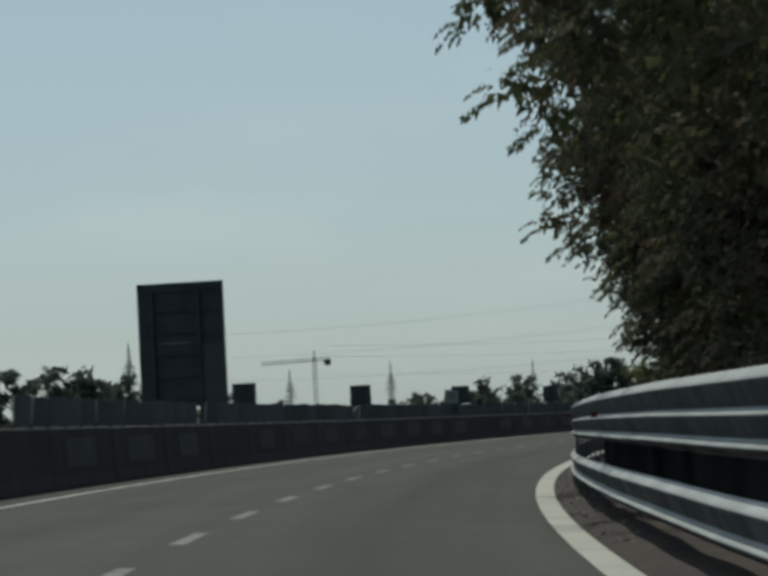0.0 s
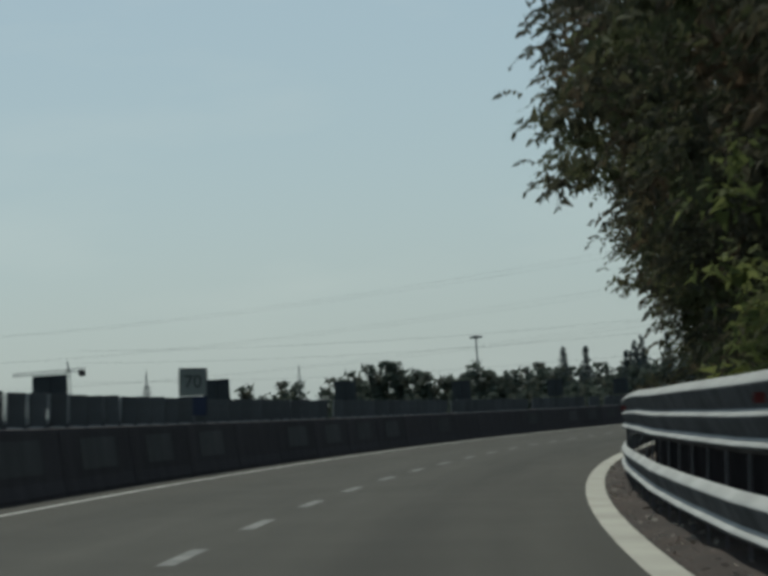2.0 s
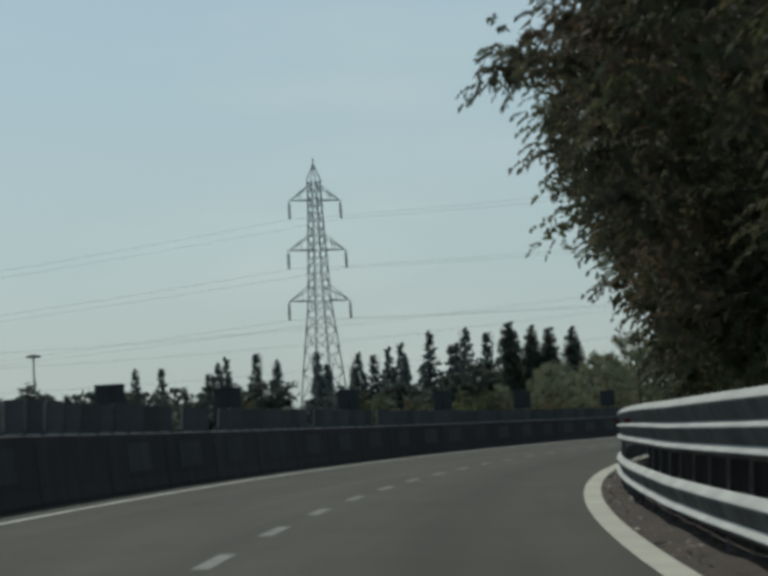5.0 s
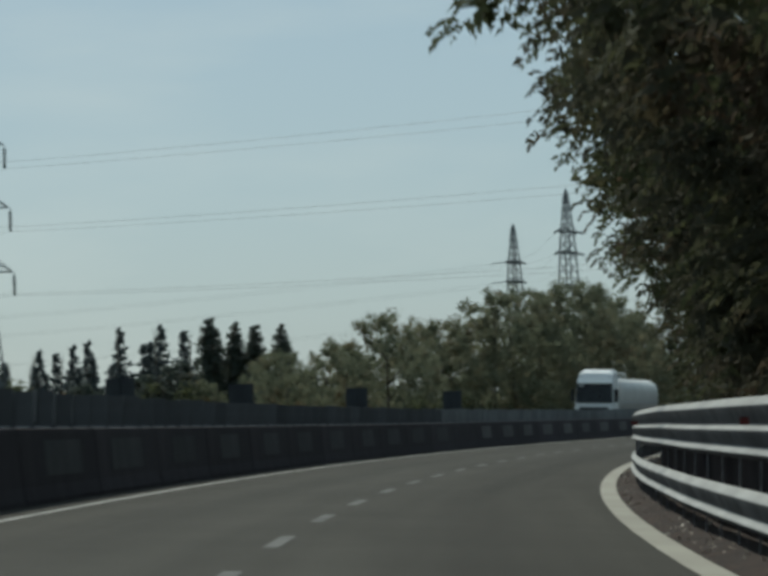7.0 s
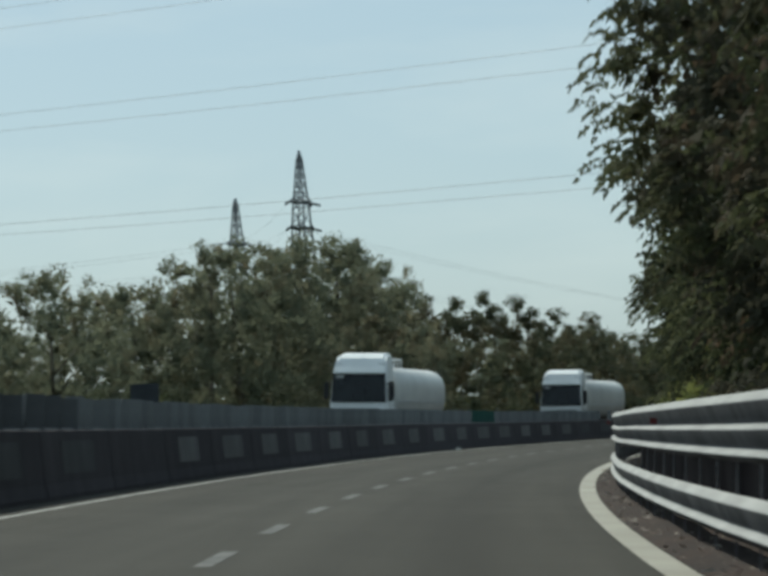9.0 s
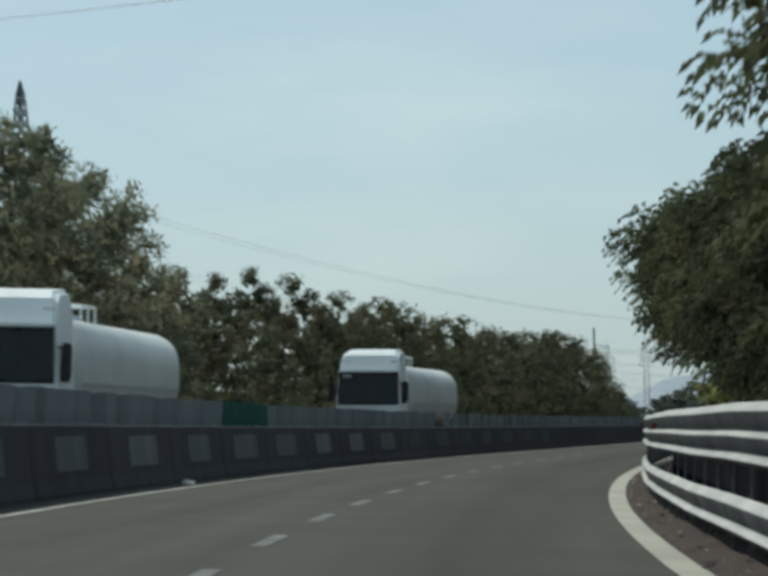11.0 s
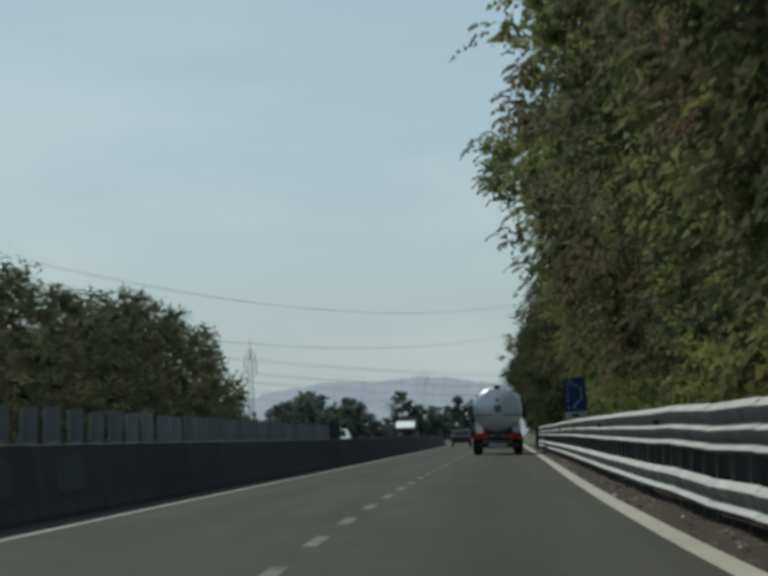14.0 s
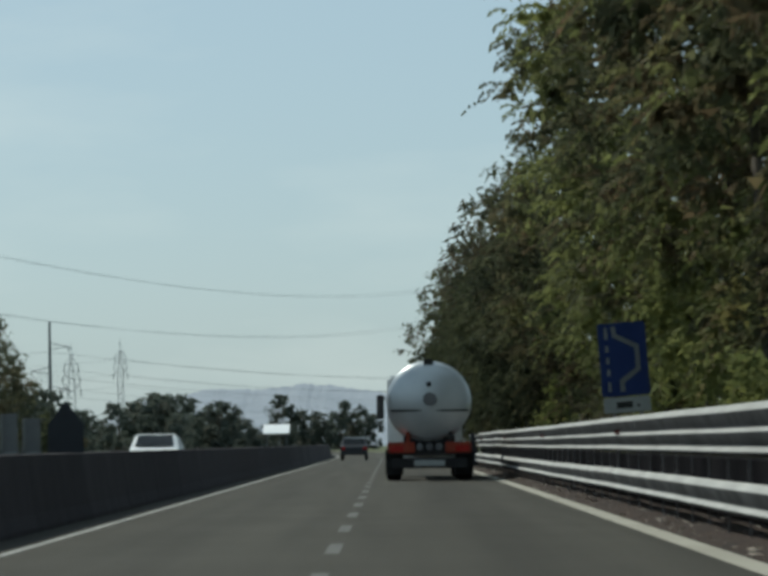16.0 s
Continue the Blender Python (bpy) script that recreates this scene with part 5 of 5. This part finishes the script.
def wheel(parent, x, y, r=0.5, w=0.3, m=None):
    b = bmesh.new()
    bmesh.ops.create_cone(b, cap_ends=True, segments=24, radius1=r, radius2=r, depth=w, matrix=Matrix.Translation((x, y, r)) @ Matrix.Rotation(math.pi / 2, 4, "Y"))
    bmesh.ops.bevel(b, geom=[e for e in b.edges if abs(e.verts[0].co.x - e.verts[1].co.x) < 1e-5], offset=0.04, segments=2, affect="EDGES")
    t = part("wheel", b, RUBBER, parent, "black rubber wheel", smooth=False)
    b = bmesh.new()
    bmesh.ops.create_cone(b, cap_ends=True, segments=20, radius1=r * 0.55, radius2=r * 0.5, depth=w + 0.02, matrix=Matrix.Translation((x, y, r)) @ Matrix.Rotation(math.pi / 2, 4, "Y"))
    part("rim", b, M["zinc_dull"], t, "grey steel rim")
    return t


def tanker_truck(m, label):
    """An oncoming tanker: cab with its front at y = 0, looking along -y, tank behind."""
    ob = empty("tanker_truck", m, label, "truck", "oncoming tankers")
    b = bmesh.new()
    # front outline (y, z) and half-width: the cab narrows to its tall rounded roof fairing
    outline = [(0.10, 0.75, 1.24), (0.0, 1.3, 1.25), (0.04, 1.86, 1.25), (0.22, 2.95, 1.21), (0.36, 3.35, 1.16), (0.60, 3.72, 1.09), (0.95, 3.90, 1.02), (2.15, 3.98, 1.04), (2.25, 3.4, 1.22), (2.25, 0.75, 1.24)]
    a0 = [b.verts.new((-w, y, z)) for y, z, w in outline]
    a1 = [b.verts.new((w, y, z)) for y, z, w in outline]
    k = len(outline)
    for i in range(k):
        b.faces.new((a0[i], a0[(i + 1) % k], a1[(i + 1) % k], a1[i]))
    b.faces.new(a0[::-1])
    b.faces.new(a1)
    bmesh.ops.recalc_face_normals(b, faces=b.faces)
    bmesh.ops.bevel(b, geom=[e for e in b.edges if abs(e.verts[0].co.x - e.verts[1].co.x) < 1.0], offset=0.11, segments=3, affect="EDGES")
    cab = part("cab", b, PAINT, ob, "white truck cab", smooth=False)
    b = bmesh.new()
    q = [b.verts.new(p) for p in ((-1.19, 0.015, 1.84), (1.19, 0.015, 1.84), (1.13, 0.215, 3.08), (-1.13, 0.215, 3.08))]
    b.faces.new(q)
    bmesh.ops.solidify(b, geom=list(b.faces), thickness=0.06)
    part("windscreen", b, GLASS, cab, "dark windscreen")
    b = bmesh.new()
    box(b, -0.95, -0.62, -0.05, -0.03, 2.86, 2.98, 0.005)
    part("sticker", b, WHITE, cab, "small pale sticker on the windscreen")
    b = bmesh.new()
    tube(b, (-1.0, -0.05, 1.86), (0.1, -0.06, 1.93), 0.018, sides=5)
    tube(b, (0.05, -0.05, 1.86), (1.05, -0.06, 1.93), 0.018, sides=5)
    part("wiper", b, DARK, cab, "black wiper blades")
    for x in (-0.92, 0.92):
        b = bmesh.new()
        box(b, x - 0.13, x + 0.13, 0.42, 0.55, 3.42, 3.52, 0.02)
        part("roof_lamp", b, LENS, cab, "small clear roof lamp")
    b = bmesh.new()
    box(b, -1.12, 1.12, 0.02, 0.34, 3.06, 3.16, 0.03)
    part("sun_visor", b, PAINT, cab)
    for sg in (-1, 1):
        b = bmesh.new()
        q = [b.verts.new(p) for p in ((sg * 1.248, 0.5, 1.9), (sg * 1.248, 1.5, 1.9), (sg * 1.248, 1.5, 2.75), (sg * 1.248, 0.62, 2.75))]
        b.faces.new(q)
        bmesh.ops.solidify(b, geom=list(b.faces), thickness=0.012)
        part("side_window", b, GLASS, cab, "dark side window")
        b = bmesh.new()
        box(b, sg * 1.42 - 0.11, sg * 1.42 + 0.11, 0.12, 0.24, 1.95, 2.7, 0.04)
        tube(b, (sg * 1.2, 0.25, 2.65), (sg * 1.42, 0.18, 2.6), 0.025, sides=6)
        part("mirror", b, DARK, cab, "black wing mirror")
        b = bmesh.new()
        box(b, sg * 0.9 - 0.24, sg * 0.9 + 0.24, -0.04, 0.1, 0.72, 0.95, 0.03)
        part("headlamp", b, LENS, cab, "clear headlamp")
        wheel(ob, sg * 1.05, 1.2)
        wheel(ob, sg * 1.05, 4.3)
        wheel(ob, sg * 1.05, 12.2)
        wheel(ob, sg * 1.05, 13.5)
        wheel(ob, sg * 1.05, 14.8)
    b = bmesh.new()
    box(b, -0.92, 0.92, -0.04, 0.05, 1.32, 1.58, 0.02)
    box(b, -0.85, 0.85, -0.03, 0.06, 0.98, 1.22, 0.02)
    part("grille", b, DARK, cab, "dark radiator grille")
    b = bmesh.new()
    box(b, -1.22, 1.22, -0.08, 0.3, 0.35, 0.74, 0.05)
    part("bumper", b, PAINT, cab)
    b = lathe_tank(bmesh.new(), 2.6, 16.8, 2.22, 1.25, 1.20, 0.22, 2.9)
    tank = part("tank", b, mat("cream_tank_paint", (0.46, 0.455, 0.43), (0.56, 0.555, 0.53), 0.7, 0.4, bump=0.0, spec=0.5), ob, "long cream-white cylindrical tank", smooth=True)
    b = bmesh.new()
    for y in (6.6, 7.5, 8.4):
        for x in (-0.45, 0.45):
            tube(b, (x, y, 3.3), (x, y, 3.78), 0.03, sides=5)
    for x in (-0.45, 0.45):
        tube(b, (x, 6.6, 3.78), (x, 8.4, 3.78), 0.035, sides=5)
    for y in (6.6, 8.4):
        tube(b, (-0.45, y, 3.78), (0.45, y, 3.78), 0.035, sides=5)
    part("top_rail", b, PAINT, tank)
    b = bmesh.new()
    tube(b, (0, 3.6, 3.3), (0, 3.6, 3.72), 0.32, 0.30, 14)
    part("hatch", b, SILVER, tank, "round steel hatch")
    b = bmesh.new()
    tube(b, (0, 7.5, 3.35), (0, 7.5, 3.56), 0.32, 0.30, 14)
    part("hatch", b, SILVER, tank, "round steel hatch")
    for sg in (-1, 1):
        b = bmesh.new()
        box(b, sg * 1.255 - 0.012, sg * 1.255 + 0.012, 3.0, 16.4, 1.86, 1.94, 0.004)
        part("side_strip", b, SILVER, tank, "thin steel strip along the tank")
        b = bmesh.new()
        box(b, sg * 1.17 - 0.03, sg * 1.17 + 0.03, 5.6, 11.0, 0.45, 0.95, 0.02)
        part("side_guard", b, DARK, ob)
    b = bmesh.new()
    box(b, -0.5, 0.5, 1.5, 16.1, 0.7, 1.1, 0.02)
    part("chassis", b, DARK, ob)
    b = bmesh.new()
    box(b, -1.2, 1.2, 16.1, 16.3, 0.5, 0.85, 0.02)
    part("rear_bumper", b, DARK, ob)
    return ob


tanker_truck(stand(400.5, -9.7, 0), "white tanker truck with a long white tank on the opposite carriageway")
tanker_truck(stand(450, -8.3, 0), "white tanker truck with a long white tank on the opposite carriageway")


def rear_tanker(m):
    """A silver tanker seen from behind; its rear at y = 0, driving along +y."""
    ob = empty("road_tanker", m, "silver road tanker with a round rear and red-orange chassis", "truck")
    b = lathe_tank(bmesh.new(), 0.0, 10.5, 2.30, 1.24, 1.18, 0.35)
    tank = part("tank", b, SILVER, ob, "rounded silver tank", smooth=True)
    for y in (0.42, 3.5, 6.8):
        b = bmesh.new()
        r0 = [b.verts.new((1.26 * math.cos(2 * math.pi * i / 40), y + d, 2.30 + 1.20 * math.sin(2 * math.pi * i / 40))) for d in (-0.05, 0.05) for i in range(40)]
        for i in range(40):
            b.faces.new((r0[i], r0[(i + 1) % 40], r0[40 + (i + 1) % 40], r0[40 + i]))
        part("band", b, DARK if y < 1 else SILVER, tank, "dark rim band")
    b = bmesh.new()
    box(b, -1.13, 1.13, 0.015, 0.12, 2.01, 2.06, 0.01)
    part("seam_bar", b, DARK, tank, "dark horizontal bar across the rear")
    b = bmesh.new()
    tube(b, (0.02, 0.03, 2.36), (0.02, -0.04, 2.36), 0.2, 0.2, 18)
    part("manhole", b, M["zinc_dull"], tank, "round grey manhole cover")
    b = bmesh.new()
    tube(b, (0.0, 0.1, 2.8), (0.0, 0.0, 2.8), 0.08, 0.08, 10)
    box(b, -0.14, 0.14, 0.18, 0.5, 3.34, 3.55, 0.03)
    part("valve_box", b, DARK, tank, "small dark fittings")
    b = bmesh.new()
    box(b, -1.2, 1.2, 0.12, 0.32, 0.74, 0.92, 0.02)
    bump = part("rear_beam", b, DARK, ob, "dark cross beam")
    for x0, x1 in ((-1.22, -0.42), (0.46, 1.22)):
        b = bmesh.new()
        box(b, x0, x1, 0.05, 0.33, 0.80, 1.12, 0.03)
        part("rear_panel", b, RED, ob, "red-orange rear panel")
    for x in (-0.28, 0.0, 0.28):
        b = bmesh.new()
        tube(b, (x, 0.12, 0.98), (x, 0.02, 0.98), 0.11, 0.09, 12)
        part("outlet_cap", b, M["zinc_dull"], ob, "grey outlet cap")
    for sg in (-1, 1):
        b = bmesh.new()
        box(b, sg * 0.95 - 0.2, sg * 0.95 + 0.2, 0.01, 0.05, 0.84, 1.02, 0.01)
        part("tail_lamp", b, LAMP_RED, bump, "red tail lamp")
        b = bmesh.new()
        box(b, sg * 0.62 - 0.05, sg * 0.62 + 0.05, 0.1, 0.3, 1.1, 1.42, 0.02)
        part("bracket", b, RED if sg < 0 else DARK, ob)
        for y in (1.0, 2.3, 3.6):
            wheel(ob, sg * 1.03, y, 0.5, 0.42)
        b = bmesh.new()
        box(b, sg * 1.02 - 0.26, sg * 1.02 + 0.26, 0.38, 0.41, 0.18, 0.9)
        part("mud_flap", b, RUBBER, ob, "black mud flap")
    b = bmesh.new()
    for x in (-0.2, 0.12, 0.45):
        tube(b, (x, 0.35, 0.9), (x, 0.30, 1.45), 0.07, 0.07, 8)
    box(b, -0.75, 0.75, 0.3, 0.8, 1.0, 1.35, 0.04)
    part("pipework", b, DARK, ob, "dark pipes and valves")
    b = bmesh.new()
    box(b, -0.45, 0.45, 0.06, 0.10, 0.42, 0.60, 0.01)
    part("number_plate", b, WHITE, ob, "pale number plate without writing")
    b = bmesh.new()
    box(b, -1.1, 1.1, 0.12, 0.24, 0.36, 0.66, 0.02)
    part("underrun_bar", b, DARK, ob)
    b = bmesh.new()
    box(b, -0.5, 0.5, 0.4, 14.0, 0.75, 1.08, 0.02)
    part("chassis", b, DARK, ob)
    b = bmesh.new()
    box(b, -1.22, 1.22, 11.2, 13.6, 0.6, 3.3, 0.12)
    cab = part("cab", b, PAINT, ob, "white cab")
    for sg in (-1, 1):
        b = bmesh.new()
        box(b, sg * 1.45 - 0.12, sg * 1.45 + 0.12, 13.0, 13.12, 1.9, 2.7, 0.03)
        tube(b, (sg * 1.2, 13.05, 2.6), (sg * 1.45, 13.05, 2.6), 0.03, sides=5)
        part("mirror", b, DARK, cab, "dark wing mirror")
        wheel(ob, sg * 1.03, 12.4, 0.5, 0.32)
    return ob


rear_tanker(stand(586, 1.72, 0))


def small_car(m, paint, label):
    """A hatchback: rear at y = 0, driving along +y."""
    ob = empty("car", m, label, "car")
    side = [(0.0, 0.35), (0.0, 0.85), (0.25, 1.0), (0.75, 1.42), (1.9, 1.47), (2.75, 0.98), (3.8, 0.85), (3.95, 0.5), (3.9, 0.35)]
    b = bmesh.new()
    a0 = [b.verts.new((-0.84 + (0.13 if z > 1.1 else 0), y, z)) for y, z in side]
    a1 = [b.verts.new((0.84 - (0.13 if z > 1.1 else 0), y, z)) for y, z in side]
    k = len(side)
    for i in range(k):
        b.faces.new((a0[i], a0[(i + 1) % k], a1[(i + 1) % k], a1[i]))
    b.faces.new(a0[::-1])
    b.faces.new(a1)
    bmesh.ops.recalc_face_normals(b, faces=b.faces)
    bmesh.ops.bevel(b, geom=list(b.edges), offset=0.06, segments=2, affect="EDGES")
    body = part("body", b, paint, ob)
    for pts, nm in ((((-0.66, 0.28, 1.02), (0.66, 0.28, 1.02), (0.6, 0.68, 1.36), (-0.6, 0.68, 1.36)), "rear_window"),
                    (((-0.66, 2.7, 1.04), (0.66, 2.7, 1.04), (0.6, 2.02, 1.42), (-0.6, 2.02, 1.42)), "windscreen")):
        b = bmesh.new()
        off = Vector((0, -0.02 if nm == "rear_window" else 0.03, 0.02))
        b.faces.new([b.verts.new(Vector(p) + off) for p in pts])
        bmesh.ops.solidify(b, geom=list(b.faces), thickness=0.01)
        part(nm, b, GLASS, body, "dark glass")
    for sg in (-1, 1):
        b = bmesh.new()
        b.faces.new([b.verts.new(p) for p in ((sg * 0.83, 0.55, 1.02), (sg * 0.83, 2.55, 1.02), (sg * 0.735, 1.95, 1.36), (sg * 0.735, 0.85, 1.36))])
        bmesh.ops.solidify(b, geom=list(b.faces), thickness=0.01)
        part("side_window", b, GLASS, body, "dark glass")
        b = bmesh.new()
        box(b, sg * 0.68 - 0.12, sg * 0.68 + 0.12, -0.02, 0.06, 0.66, 0.86, 0.02)
        part("tail_lamp", b, LAMP_RED, body, "red tail lamp")
        b = bmesh.new()
        box(b, sg * 0.6 - 0.16, sg * 0.6 + 0.16, 3.84, 3.97, 0.6, 0.76, 0.02)
        part("headlamp", b, LENS, body, "clear headlamp")
        for y in (0.75, 3.1):
            wheel(ob, sg * 0.76, y, 0.3, 0.18)
    return ob


small_car(stand(606, -7.6, 0.02, 180), PAINT, "small white hatchback on the opposite carriageway")
small_car(stand(690, -1.7, 0.02), mat("dark_car_paint", (0.02, 0.022, 0.026), (0.035, 0.037, 0.042), 1.0, 0.35, bump=0.0), "small dark car far ahead in the fast lane")

# small white plate on a post beside the opposite carriageway
plate_sign = empty("small_sign", stand(499.6, -14.4, 0.0, 0, False), "small pale plate on a thin steel post", "road sign")
b = bmesh.new()
box(b, -0.3, 0.3, -0.015, 0.015, 2.2, 2.95, 0.01)
part("plate", b, WHITE, plate_sign)
b = bmesh.new()
tube(b, (0, 0.05, -0.3), (0, 0.05, 2.9), 0.03, sides=8)
part("post", b, M["zinc_dull"], plate_sign)

# pale scrap lying on the edge of the fast lane
b = bmesh.new()
for k in range(7):
    a = k * 0.9
    box(b, -0.10 + 0.05 * math.sin(a), 0.02 + 0.06 * math.cos(a), -0.14 + 0.07 * k * 0.5, -0.02 + 0.07 * k * 0.5, 0.012 + 0.01 * (k % 3), 0.045 + 0.02 * (k % 4), 0.006)
scrap = link("scrap", b, mat("pale_plastic", (0.5, 0.5, 0.48), (0.7, 0.7, 0.67), 6.0, 0.6, bump=0.1))
scrap.matrix_world = stand(387, -3.5)
tagged(scrap, "crumpled pale scrap lying beside the concrete barrier", "litter")

# the models that were copied from are taken away
for src in RIGHT + LIGHT + SMALL + CLEAR + LEANING + BEHIND + SHRUB + BROAD + FARB + LOWB + WILLOW + COPSE_TREE + POPLAR + CONIFER:
    put_away(src)
